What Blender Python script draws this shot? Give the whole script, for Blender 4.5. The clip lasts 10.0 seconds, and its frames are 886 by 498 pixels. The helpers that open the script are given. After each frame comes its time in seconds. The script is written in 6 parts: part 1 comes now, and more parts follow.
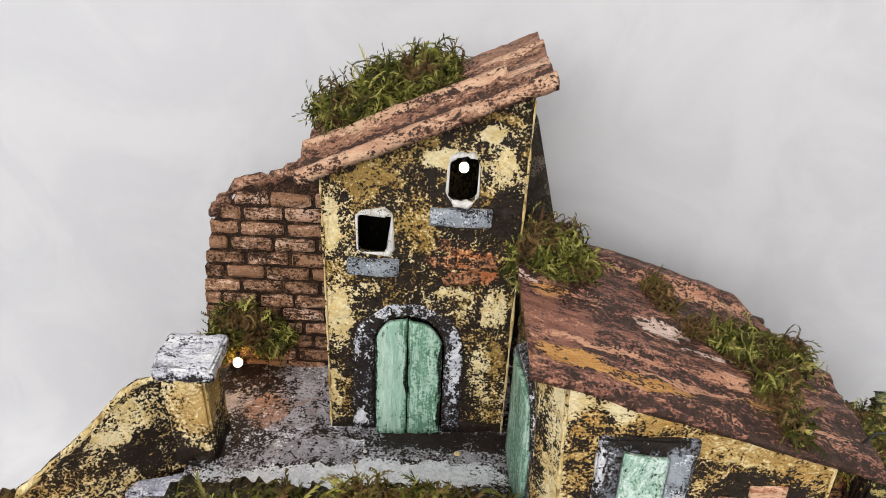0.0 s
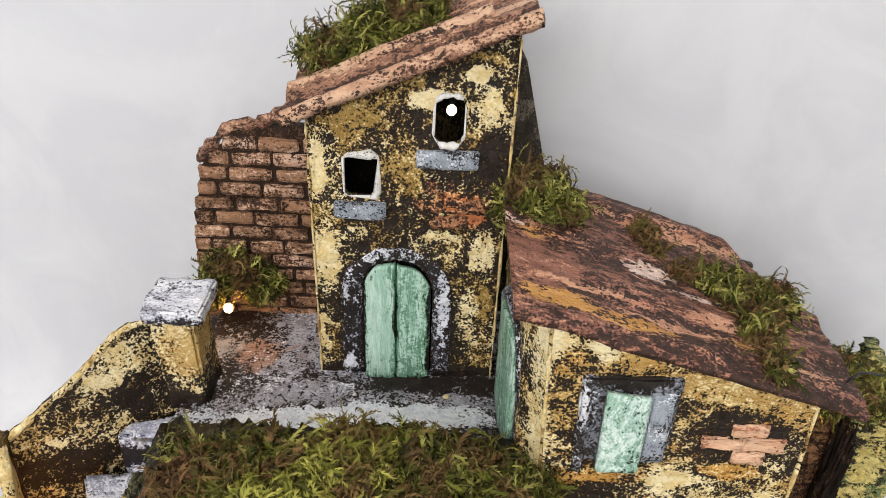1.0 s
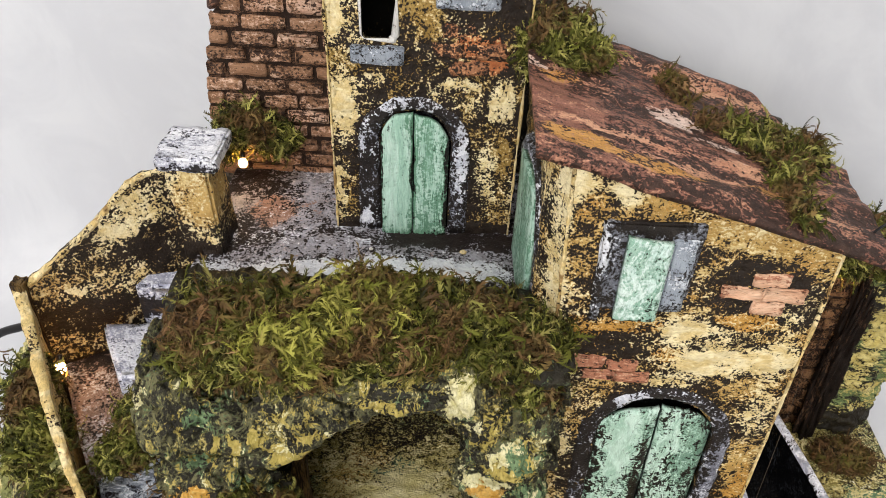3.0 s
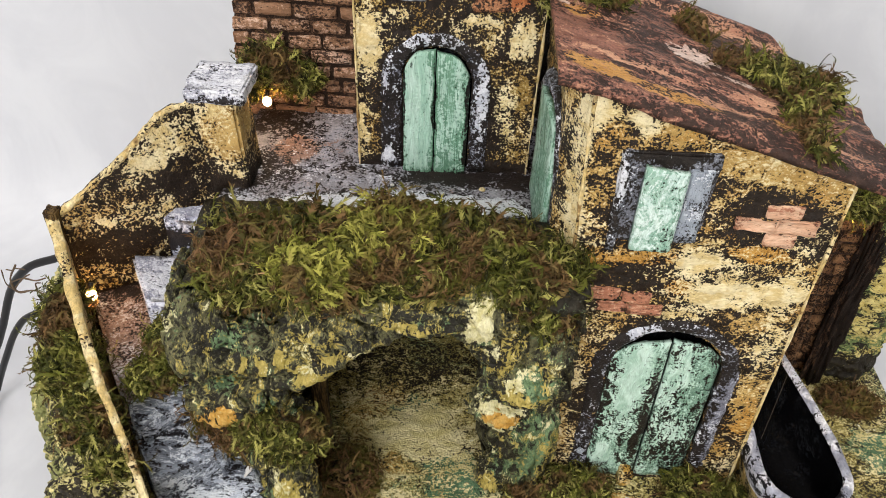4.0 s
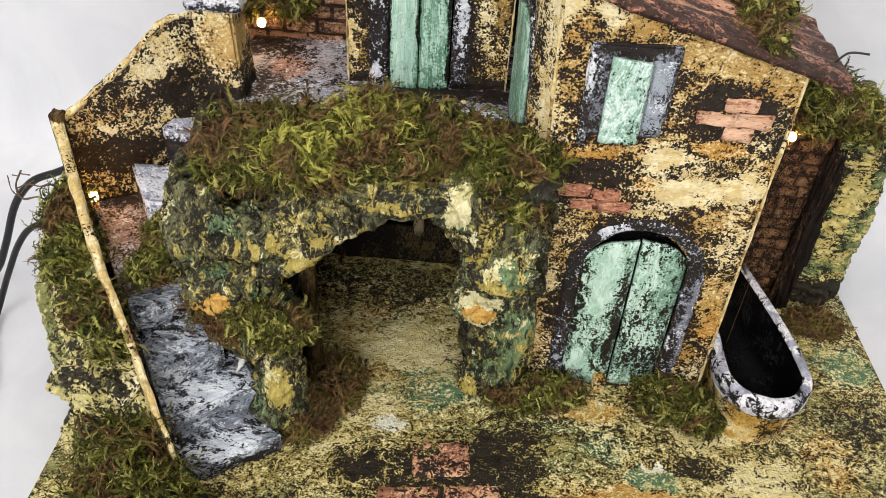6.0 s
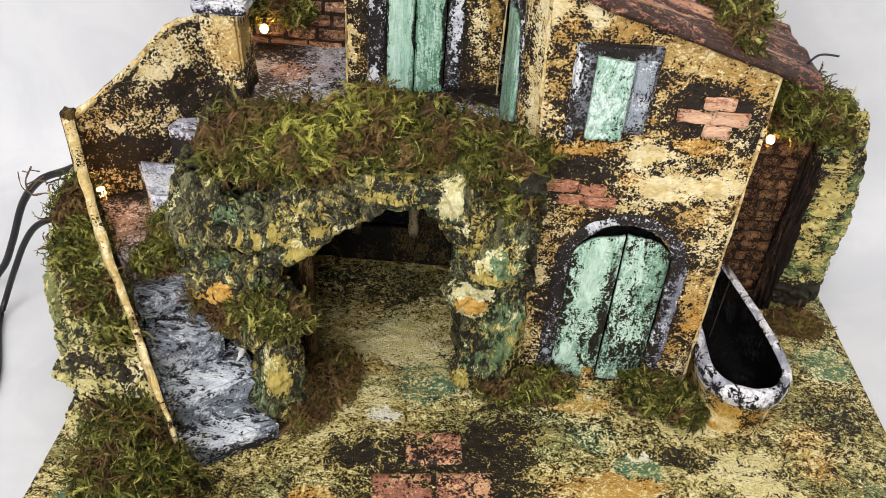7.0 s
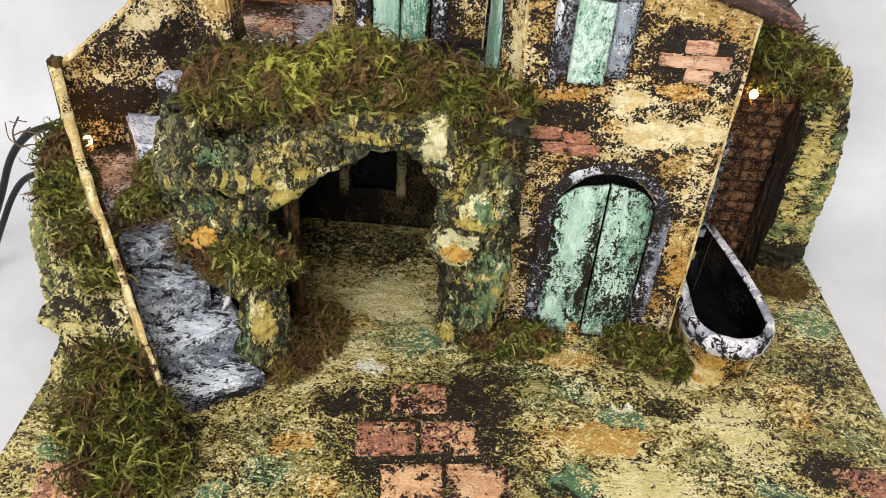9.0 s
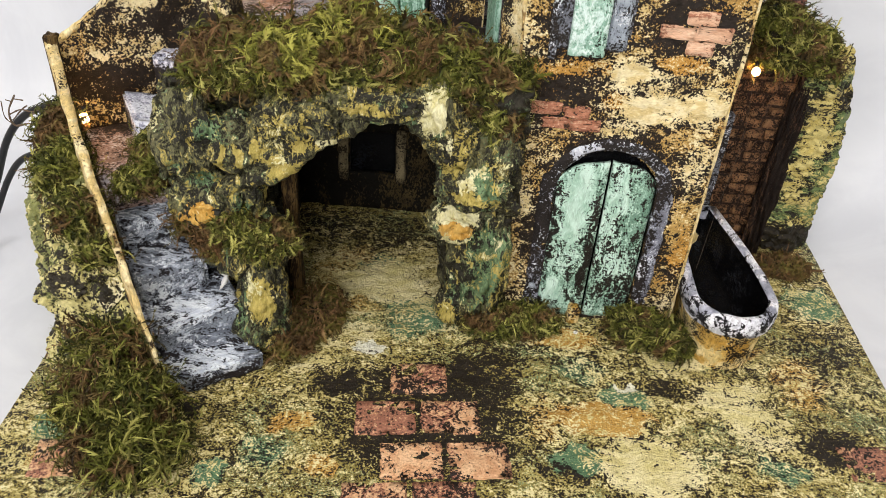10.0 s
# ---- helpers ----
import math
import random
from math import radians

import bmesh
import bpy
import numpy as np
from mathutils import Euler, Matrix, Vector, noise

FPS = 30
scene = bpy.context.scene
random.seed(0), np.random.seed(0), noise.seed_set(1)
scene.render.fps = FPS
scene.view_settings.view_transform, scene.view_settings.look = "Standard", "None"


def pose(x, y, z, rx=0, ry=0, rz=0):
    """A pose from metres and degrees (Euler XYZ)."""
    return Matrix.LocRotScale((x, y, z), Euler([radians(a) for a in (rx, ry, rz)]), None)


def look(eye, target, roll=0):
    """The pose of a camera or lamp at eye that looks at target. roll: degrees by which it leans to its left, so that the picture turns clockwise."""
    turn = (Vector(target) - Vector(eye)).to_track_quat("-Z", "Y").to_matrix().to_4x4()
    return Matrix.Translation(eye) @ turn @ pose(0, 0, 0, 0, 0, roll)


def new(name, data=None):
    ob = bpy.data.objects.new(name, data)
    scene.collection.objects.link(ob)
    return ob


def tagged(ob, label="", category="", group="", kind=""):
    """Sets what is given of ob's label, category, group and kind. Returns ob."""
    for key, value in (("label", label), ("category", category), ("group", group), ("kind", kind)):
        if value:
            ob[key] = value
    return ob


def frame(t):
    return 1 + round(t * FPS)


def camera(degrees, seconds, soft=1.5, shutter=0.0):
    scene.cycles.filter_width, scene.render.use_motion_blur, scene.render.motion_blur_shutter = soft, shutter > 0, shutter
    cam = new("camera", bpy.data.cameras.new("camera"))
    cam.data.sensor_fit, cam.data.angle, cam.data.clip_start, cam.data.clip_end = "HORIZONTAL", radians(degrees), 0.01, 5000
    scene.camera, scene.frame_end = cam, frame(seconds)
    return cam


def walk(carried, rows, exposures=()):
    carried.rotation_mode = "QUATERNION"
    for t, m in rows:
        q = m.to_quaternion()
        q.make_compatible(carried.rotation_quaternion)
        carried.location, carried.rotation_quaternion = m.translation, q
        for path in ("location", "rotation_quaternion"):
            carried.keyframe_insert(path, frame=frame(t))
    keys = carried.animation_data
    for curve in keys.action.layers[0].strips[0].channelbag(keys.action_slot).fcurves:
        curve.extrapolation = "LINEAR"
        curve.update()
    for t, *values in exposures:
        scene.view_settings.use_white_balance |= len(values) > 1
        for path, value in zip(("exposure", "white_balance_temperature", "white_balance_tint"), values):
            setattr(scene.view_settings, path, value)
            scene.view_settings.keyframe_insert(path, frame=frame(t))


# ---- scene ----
cam = camera(57.62, 10.0, soft=0.6)
PATH = [
    (0, (-0.00383, -0.01814, 0.47044), (-0.0232, 1.7412, -0.4805), 2.20),
    (0.5, (-0.00056, -0.02391, 0.46557), (-0.0284, 1.7156, -0.5210), 1.88),
    (1, (0.00442, -0.02139, 0.46291), (-0.0182, 1.6887, -0.5740), 2.02),
    (1.5, (0.00360, -0.02253, 0.46127), (-0.0160, 1.6500, -0.6352), 2.25),
    (2, (0.00491, -0.02404, 0.45178), (-0.0156, 1.6134, -0.6964), 2.36),
    (2.5, (0.00465, -0.02494, 0.44369), (-0.0248, 1.5763, -0.7543), 2.26),
    (4, (-0.00169, -0.05161, 0.42775), (-0.0604, 1.4777, -0.8598), 2.60),
    (4.5, (0.00208, -0.06843, 0.42252), (-0.0589, 1.4540, -0.8730), 2.64),
    (5, (0.00382, -0.08187, 0.41236), (-0.0549, 1.4343, -0.8906), 2.61),
    (5.5, (0.00575, -0.09587, 0.39977), (-0.0433, 1.4229, -0.9006), 2.89),
    (6, (0.00919, -0.10867, 0.40034), (-0.0340, 1.4342, -0.8715), 3.35),
    (7.5, (0.01070, -0.14472, 0.39568), (-0.0189, 1.4537, -0.8061), 4.00),
    (8, (0.01142, -0.14869, 0.39325), (-0.0231, 1.4557, -0.8003), 3.97),
    (8.5, (0.01669, -0.15407, 0.37845), (-0.0118, 1.4430, -0.8251), 4.14),
    (9, (0.02018, -0.15746, 0.37279), (-0.0030, 1.4366, -0.8349), 4.20),
    (9.5, (0.02095, -0.15966, 0.36451), (-0.0034, 1.4390, -0.8370), 4.12),
    (10, (0.02182, -0.16305, 0.35736), (-0.0037, 1.4375, -0.8416), 4.03),
]
walk(cam, [(t, look(eye, target, roll)) for t, eye, target, roll in PATH], exposures=((0, -0.22), (0.5, -0.2), (1.5, -0.15), (2.5, -0.12), (4, -0.1), (5.5, -0.05), (7.5, -0.02), (10, -0.03)))

# ---- light ----
world = bpy.data.worlds.new("room_air")
world.use_nodes = True
world.node_tree.nodes["Background"].inputs[0].default_value = (0.95, 0.97, 1.0, 1)
world.node_tree.nodes["Background"].inputs[1].default_value = 0.3
scene.world = world


def area_lamp(name, eye, target, sx, sy, watts, colour):
    data = bpy.data.lights.new(name, "AREA")
    data.shape, data.size, data.size_y, data.energy, data.color = "RECTANGLE", sx, sy, watts, colour
    ob = new(name, data)
    ob.matrix_world = look(eye, target)
    return ob


window_light = area_lamp("window_light", (-0.42, -1.70, 1.25), (0.0, 0.3, 0.12), 1.7, 1.0, 51, (1.0, 0.965, 0.95))
ceiling_light = area_lamp("ceiling_light", (0.05, -0.2, 1.70), (0.05, -0.2, 0.0), 0.8, 0.8, 10, (1.0, 0.955, 0.925))


# ---- materials ----
def rgb(r, g, b):
    f = lambda c: ((c / 255 + 0.055) / 1.055) ** 2.4 if c > 10 else c / 255 / 12.92
    return (f(r), f(g), f(b), 1.0)


class Nodes:
    """A small builder of node materials; places are in world metres."""

    def __init__(self, name):
        self.mat = bpy.data.materials.new(name)
        self.mat.use_nodes = True
        self.t = self.mat.node_tree
        self.bsdf = self.t.nodes["Principled BSDF"]
        self.pos = self.t.nodes.new("ShaderNodeNewGeometry").outputs["Position"]

    def put(self, value, socket):
        if isinstance(value, bpy.types.NodeSocket):
            self.t.links.new(value, socket)
        else:
            socket.default_value = value

    def vmath(self, op, a, b):
        n = self.t.nodes.new("ShaderNodeVectorMath")
        n.operation = op
        self.put(a, n.inputs[0])
        if b is not None:
            self.put(b, n.inputs[1])
        return n.outputs["Value"] if op in ("LENGTH", "DOT_PRODUCT") else n.outputs["Vector"]

    def noise(self, scale, detail=4.0, rough=0.6, stretch=None, shift=0.0, distort=0.0, vec=None):
        n = self.t.nodes.new("ShaderNodeTexNoise")
        vec = vec or self.pos
        if stretch:
            vec = self.vmath("MULTIPLY", vec, stretch)
        if shift:
            vec = self.vmath("ADD", vec, (shift, shift * 0.7, -shift))
        self.put(vec, n.inputs["Vector"])
        n.inputs["Scale"].default_value, n.inputs["Detail"].default_value = scale, detail
        n.inputs["Roughness"].default_value, n.inputs["Distortion"].default_value = rough, distort
        return n.outputs[0]

    def bent(self, scale, reach):
        """World places pushed about by a soft noise, for curving strokes."""
        n = self.t.nodes.new("ShaderNodeTexNoise")
        self.put(self.pos, n.inputs["Vector"])
        n.inputs["Scale"].default_value, n.inputs["Detail"].default_value = scale, 1.5
        return self.vmath("ADD", self.pos, self.vmath("MULTIPLY", self.vmath("SUBTRACT", n.outputs["Color"], (0.5, 0.5, 0.5)), (reach, reach, reach)))

    def math(self, op, a, b=0.0):
        n = self.t.nodes.new("ShaderNodeMath")
        n.operation = op
        self.put(a, n.inputs[0])
        self.put(b, n.inputs[1])
        return n.outputs[0]

    def step(self, v, lo, hi):
        n = self.t.nodes.new("ShaderNodeMapRange")
        n.interpolation_type = "SMOOTHSTEP"
        self.put(v, n.inputs[0])
        n.inputs[1].default_value, n.inputs[2].default_value = lo, hi
        return n.outputs[0]

    def mix(self, f, a, b):
        n = self.t.nodes.new("ShaderNodeMix")
        n.data_type = "RGBA"
        self.put(f, n.inputs[0])
        self.put(a, n.inputs[6])
        self.put(b, n.inputs[7])
        return n.outputs[2]

    def blob(self, x, y, z, rx, ry, rz):
        d = self.vmath("SUBTRACT", self.pos, (x, y, z))
        d = self.vmath("LENGTH", self.vmath("MULTIPLY", d, (1 / rx, 1 / ry, 1 / rz)), None)
        return self.step(d, 1.3, 0.5)

    def finish(self, colour, rough=0.7, bump=None, depth=0.0006, strength=0.7, spec=0.35):
        self.put(colour, self.bsdf.inputs["Base Color"])
        self.put(rough, self.bsdf.inputs["Roughness"])
        self.bsdf.inputs["Specular IOR Level"].default_value = spec
        if bump is not None:
            b = self.t.nodes.new("ShaderNodeBump")
            b.inputs["Strength"].default_value, b.inputs["Distance"].default_value = strength, depth
            self.put(bump, b.inputs["Height"])
            self.put(b.outputs[0], self.bsdf.inputs["Normal"])
        return self.mat


def painted(name, base, layers, rough=0.6, depth=0.0011, random_tone=0.0, pits=0.35, zones=0.32, swirl=0.3, worms=0.0):
    """Dark undercoat with dry-brushed coats. A layer: two tones, cover 0..1, patch size and grain in 1/m, stretch, local dabs (x, y, z, rx, ry, rz, weight)."""
    n = Nodes(name)
    under = n.mix(n.step(n.noise(240, 4), 0.35, 0.7), tuple(c * 0.6 for c in base[:3]) + (1,), base)
    colour = under
    height = n.noise(1300, 3, 0.6)
    for k, (tone_a, tone_b, cover, size, grain, stretch, dabs) in enumerate(layers):
        big = n.noise(size, 4, 0.6, stretch, shift=1.3 * k + 0.4, distort=0.5)
        fine = n.noise(grain * 1.5, 3, 0.62, stretch, shift=2.1 * k, distort=swirl)
        zone = n.math("SUBTRACT", n.step(big, 0.30, 0.70), 0.5)
        v = n.math("ADD", n.math("MULTIPLY", zone, zones), fine)
        for x, y, z, rx, ry, rz, weight in dabs:
            v = n.math("ADD", v, n.math("MULTIPLY", n.blob(x, y, z, rx, ry, rz), weight * 1.5))
        edge = 0.5 + (0.5 - cover) * 0.62
        mask = n.step(v, edge - 0.008, edge + 0.010)
        tone = n.mix(n.step(n.noise(size * 1.7, 4, 0.6, None, 3.3 + k), 0.38, 0.64), tone_a, tone_b)
        streak = n.noise(grain * 0.8, 3, 0.7, tuple(q * w for q, w in zip(stretch or (1, 1, 1), (2.2, 1.5, 0.6))), 0.9 + k)
        tone = n.mix(n.math("MULTIPLY", n.step(streak, 0.46, 0.72), 0.45), tone, tuple(min(1, c * 1.3) for c in tone_b[:3]) + (1,))
        tone = n.mix(n.math("MULTIPLY", n.step(streak, 0.46, 0.28), 0.4), tone, tuple(c * 0.62 for c in tone_a[:3]) + (1,))
        colour = n.mix(mask, colour, tone)
        height = n.math("ADD", height, n.math("MULTIPLY", mask, n.math("ADD", n.math("MULTIPLY", streak, 1.2), 0.5)))
    if pits:
        pit = n.math("ADD", n.math("MULTIPLY", n.noise(820, 3, 0.65, None, 7.7), 0.65), n.math("MULTIPLY", n.noise(75, 3, 0.6, None, 4.2), 0.35))
        pit = n.step(pit, 0.615 - 0.12 * pits, 0.625 - 0.12 * pits)
        colour = n.mix(n.math("MULTIPLY", pit, 0.95), colour, under)
        height = n.math("SUBTRACT", height, n.math("MULTIPLY", pit, 0.6))
    if worms:
        w = n.math("ABSOLUTE", n.math("SUBTRACT", n.noise(150, 3, 0.6, (0.6, 1.8, 1.0), 2.9, 2.4), 0.5))
        gate = n.step(n.noise(45, 3, 0.6, None, 6.1), 0.60 - worms * 0.25, 0.66 - worms * 0.25)
        w = n.math("MULTIPLY", n.step(n.math("SUBTRACT", w, n.math("MULTIPLY", n.noise(900, 2, 0.6), 0.05)), 0.016, 0.006), gate)
        colour = n.mix(n.math("MULTIPLY", w, 0.95), colour, under)
        height = n.math("SUBTRACT", height, n.math("MULTIPLY", w, 1.2))
    if random_tone:
        info = n.t.nodes.new("ShaderNodeObjectInfo")
        hsv = n.t.nodes.new("ShaderNodeHueSaturation")
        n.put(n.math("ADD", n.math("MULTIPLY", info.outputs["Random"], random_tone), 1 - random_tone / 2), hsv.inputs["Value"])
        n.put(colour, hsv.inputs["Color"])
        colour = hsv.outputs[0]
    return n.finish(colour, rough, height, depth, spec=0.14)


def brushed(name, base, tones, cover, size=50, grain=620, coarse=150, stretch=None, spread=0.5, dabs=(), rough=0.6, depth=0.0012, swirl=0.6, loose=0.0, random_tone=0.0, mixing=0.5, speck=0.7, bend=0.0, strokes=None):
    """Dark undercoat under one dry-brushed coat that changes colour from place to place. A tone: two shades, share 0..1, patch size in 1/m, dabs (x, y, z, rx, ry, rz, weight)."""
    n = Nodes(name)
    under = n.mix(n.step(n.noise(240, 4), 0.35, 0.7), tuple(c * 0.35 for c in base[:3]) + (1,), tuple(c * 0.75 for c in base[:3]) + (1,))
    info = n.t.nodes.new("ShaderNodeObjectInfo")
    wide = tuple(q * w for q, w in zip(stretch or (1, 1, 1), (1.9, 1.4, 0.7)))
    streak = n.noise(coarse * 1.6, 4, 0.65, wide, 0.9, swirl)
    colour = None
    for k, (tone_a, tone_b, share, tone_size, spots) in enumerate(tones):
        tone = n.mix(n.step(n.noise(tone_size * 2.2, 3, 0.55, stretch, 3.3 + k, 0.8), 0.40, 0.60), tone_a, tone_b)
        if colour is None:
            colour = tone
            continue
        v = n.math("ADD", n.noise(tone_size, 3, 0.55, stretch, 1.7 * k + 0.6, 0.9), n.math("MULTIPLY", n.math("SUBTRACT", n.noise(grain * 0.45, 3, 0.6, stretch, 5.0 + k), 0.5), 0.22))
        for x, y, z, rx, ry, rz, weight in spots:
            v = n.math("ADD", v, n.math("MULTIPLY", n.blob(x, y, z, rx, ry, rz), weight))
        if loose:
            v = n.math("ADD", v, n.math("MULTIPLY", n.math("SUBTRACT", n.math("FRACT", n.math("MULTIPLY", info.outputs["Random"], 3.7 + 5.3 * k)), 0.5), loose))
        edge = 0.5 + (0.5 - share) * 0.4
        colour = n.mix(n.step(v, edge - 0.045, edge + 0.045), colour, tone)
    light = n.t.nodes.new("ShaderNodeHueSaturation")
    n.put(n.math("ADD", n.math("MULTIPLY", n.step(streak, 0.32, 0.68), mixing), 1 - mixing * 0.55), light.inputs["Value"])
    n.put(colour, light.inputs["Color"])
    way = n.bent(22, bend) if bend else None
    v = n.math("ADD", n.math("MULTIPLY", n.noise(coarse, 3, 0.6, strokes or stretch, 2.9, swirl, way), 1 - speck), n.math("MULTIPLY", n.noise(grain * 1.3, 3, 0.6, strokes or stretch, 7.1, 0.3, way), speck))
    v = n.math("ADD", v, n.math("MULTIPLY", n.math("SUBTRACT", n.step(n.noise(size, 3, 0.55, stretch, 0.4, 0.6), 0.32, 0.68), 0.5), spread * 0.42))
    for x, y, z, rx, ry, rz, weight in dabs:
        v = n.math("ADD", v, n.math("MULTIPLY", n.blob(x, y, z, rx, ry, rz), weight * 0.6))
    edge = 0.5 + (0.5 - cover) * 0.3
    mask = n.step(v, edge - 0.014, edge + 0.014)
    colour = n.mix(mask, under, light.outputs[0])
    height = n.math("ADD", n.math("MULTIPLY", n.noise(1300, 3, 0.6), 0.6), n.math("MULTIPLY", mask, n.math("ADD", n.math("MULTIPLY", streak, 2.0), 0.4)))
    if random_tone:
        hsv = n.t.nodes.new("ShaderNodeHueSaturation")
        n.put(n.math("ADD", n.math("MULTIPLY", info.outputs["Random"], random_tone), 1 - random_tone / 2), hsv.inputs["Value"])
        n.put(colour, hsv.inputs["Color"])
        colour = hsv.outputs[0]
    return n.finish(colour, rough, height, depth, spec=0.14)


def flat_dabs(dabs, axis, at, depth=0.03):
    """Dabs on a wall (x, z, rx, rz, weight) or on the ground (x, y, rx, ry, weight) as dabs in space."""
    if axis == "z":
        return [(x, y, at, rx, ry, depth, w * 1.3) for x, y, rx, ry, w in dabs]
    return [(x, at, z, rx, depth, rz, w) for x, z, rx, rz, w in dabs]


def dabbed(name, under, layers, bare=(), grain=760, size=34, stretch=(1, 1, 1), patchy=2.0, streaky=0.9, grainy=1.3, rough=0.5, depth=0.0009, bend=0.010, spec=0.25, random_tone=0.0, loose=0.0, fine=0.5):
    """Coats dry-brushed over a dark, pitted undercoat: every coat catches the same raised grain and is missing from the same pits.
    A layer: two tones, amount (0: half the surface, -0.5: its dabs alone), size in 1/m, dabs (x, y, z, rx, ry, rz, weight)."""
    n = Nodes(name)
    shade = lambda c, k: tuple(min(1, v * k) for v in c[:3]) + (1,)
    pits = n.math("ADD", n.math("MULTIPLY", n.noise(grain, 4, 0.62), 0.66), n.math("MULTIPLY", n.noise(grain * 0.36, 3, 0.6, None, 3.1), 0.34))
    g = n.math("MULTIPLY", n.math("SUBTRACT", pits, 0.5), grainy * 2.0)
    plain_pos, warped = n.pos, n.bent(75, bend)
    brush = n.noise(size * 5, 4, 0.62, stretch, 4.4, 0.4, warped)
    hair = n.noise(size * 16, 3, 0.6, tuple(q * q for q in stretch), 8.2, 0.0, warped)
    st = n.math("MULTIPLY", n.math("SUBTRACT", brush, 0.5), streaky)
    st = n.math("ADD", st, n.math("MULTIPLY", n.math("SUBTRACT", hair, 0.5), streaky * fine))
    n.pos = warped
    for x, y, z, rx, ry, rz, weight in bare:
        st = n.math("ADD", st, n.math("MULTIPLY", n.blob(x, y, z, rx, ry, rz), weight))
    n.pos = plain_pos
    base = n.math("ADD", g, st)
    info = n.t.nodes.new("ShaderNodeObjectInfo")
    colour = n.mix(n.step(n.noise(260, 4), 0.35, 0.7), shade(under, 0.45), shade(under, 0.95))
    thick = None
    for k, (tone_a, tone_b, amount, coat_size, dabs) in enumerate(layers):
        v = n.math("ADD", base, n.math("ADD", n.math("MULTIPLY", n.math("SUBTRACT", n.noise(coat_size, 3, 0.55, stretch, 1.9 * k + 0.7, 0.5, warped), 0.5), patchy * 0.62), amount))
        if loose:
            v = n.math("ADD", v, n.math("MULTIPLY", n.math("SUBTRACT", n.math("FRACT", n.math("MULTIPLY", info.outputs["Random"], 3.7 + 5.3 * k)), 0.5), loose))
        n.pos = warped
        for x, y, z, rx, ry, rz, weight in dabs:
            v = n.math("ADD", v, n.math("MULTIPLY", n.blob(x, y, z, rx, ry, rz), weight))
        n.pos = plain_pos
        mask = n.step(v, -0.03, 0.035)
        tone = n.mix(n.step(n.noise(coat_size * 3.2, 3, 0.6, stretch, 5.1 + k, 0.6), 0.36, 0.64), tone_a, tone_b)
        tone = n.mix(n.math("MULTIPLY", n.step(hair, 0.50, 0.74), 0.5), tone, shade(tone_b, 1.3))
        tone = n.mix(n.math("MULTIPLY", n.step(hair, 0.50, 0.28), 0.45), tone, shade(tone_a, 0.6))
        tone = n.mix(n.math("MULTIPLY", n.step(v, 0.22, 0.0), 0.35), tone, shade(tone_a, 0.55))
        colour = n.mix(mask, colour, tone)
        thick = mask if thick is None else n.math("MAXIMUM", thick, mask)
    height = n.math("ADD", n.math("MULTIPLY", pits, 2.4), n.math("MULTIPLY", thick, n.math("ADD", n.math("MULTIPLY", hair, 1.1), 0.25)))
    if random_tone:
        hsv = n.t.nodes.new("ShaderNodeHueSaturation")
        n.put(n.math("ADD", n.math("MULTIPLY", info.outputs["Random"], random_tone), 1 - random_tone / 2), hsv.inputs["Value"])
        n.put(colour, hsv.inputs["Color"])
        colour = hsv.outputs[0]
    return n.finish(colour, rough, height, depth, spec=spec)


DARK = rgb(44, 34, 26)
CREAM, CREAM2 = rgb(212, 188, 130), rgb(234, 220, 178)

WALL_CREAM = [(0.049, 0.256, 0.006, 0.014, 0.5), (0.071, 0.254, 0.012, 0.007, 0.4), (0.131, 0.156, 0.023, 0.011, 0.5), (0.157, 0.158, 0.010, 0.018, 0.4), (0.109, 0.177, 0.011, 0.008, 0.35), (0.114, 0.14, 0.017, 0.006, 0.25), (0.061, 0.092, 0.008, 0.018, 0.3), (0.047, 0.205, 0.005, 0.05, 0.4), (0.158, 0.117, 0.006, 0.022, 0.2)]
WALL_TAN = [(0.124, 0.234, 0.034, 0.010, 0.3), (0.16, 0.225, 0.012, 0.010, 0.2), (0.16, 0.072, 0.007, 0.021, 0.3), (0.06, 0.045, 0.005, 0.027, 0.25)]
WALL_OCHRE = [(0.137, 0.184, 0.015, 0.006, 0.4), (0.088, 0.178, 0.016, 0.006, 0.4), (0.105, 0.16, 0.01, 0.007, 0.3), (0.163, 0.059, 0.006, 0.022, 0.25), (0.055, 0.034, 0.004, 0.018, 0.4), (0.07, 0.174, 0.016, 0.005, 0.2)]
WALL_BARE = [(0.083, 0.213, 0.024, 0.030, -0.28), (0.135, 0.206, 0.023, 0.015, -0.32), (0.077, 0.160, 0.022, 0.018, -0.22), (0.112, 0.07, 0.042, 0.065, -0.3)]
on_wall = lambda dabs: flat_dabs(dabs, "y", 0.25)
m_wall = dabbed("wall_paint", DARK, [
    (rgb(176, 142, 80), rgb(196, 164, 100), -0.02, 30, on_wall(WALL_TAN)),
    (rgb(180, 132, 58), rgb(196, 150, 76), -0.20, 34, on_wall(WALL_OCHRE)),
    (CREAM, CREAM2, -0.16, 34, on_wall(WALL_CREAM))], on_wall(WALL_BARE), 820, 34, (0.8, 1, 1.25), 1.7)
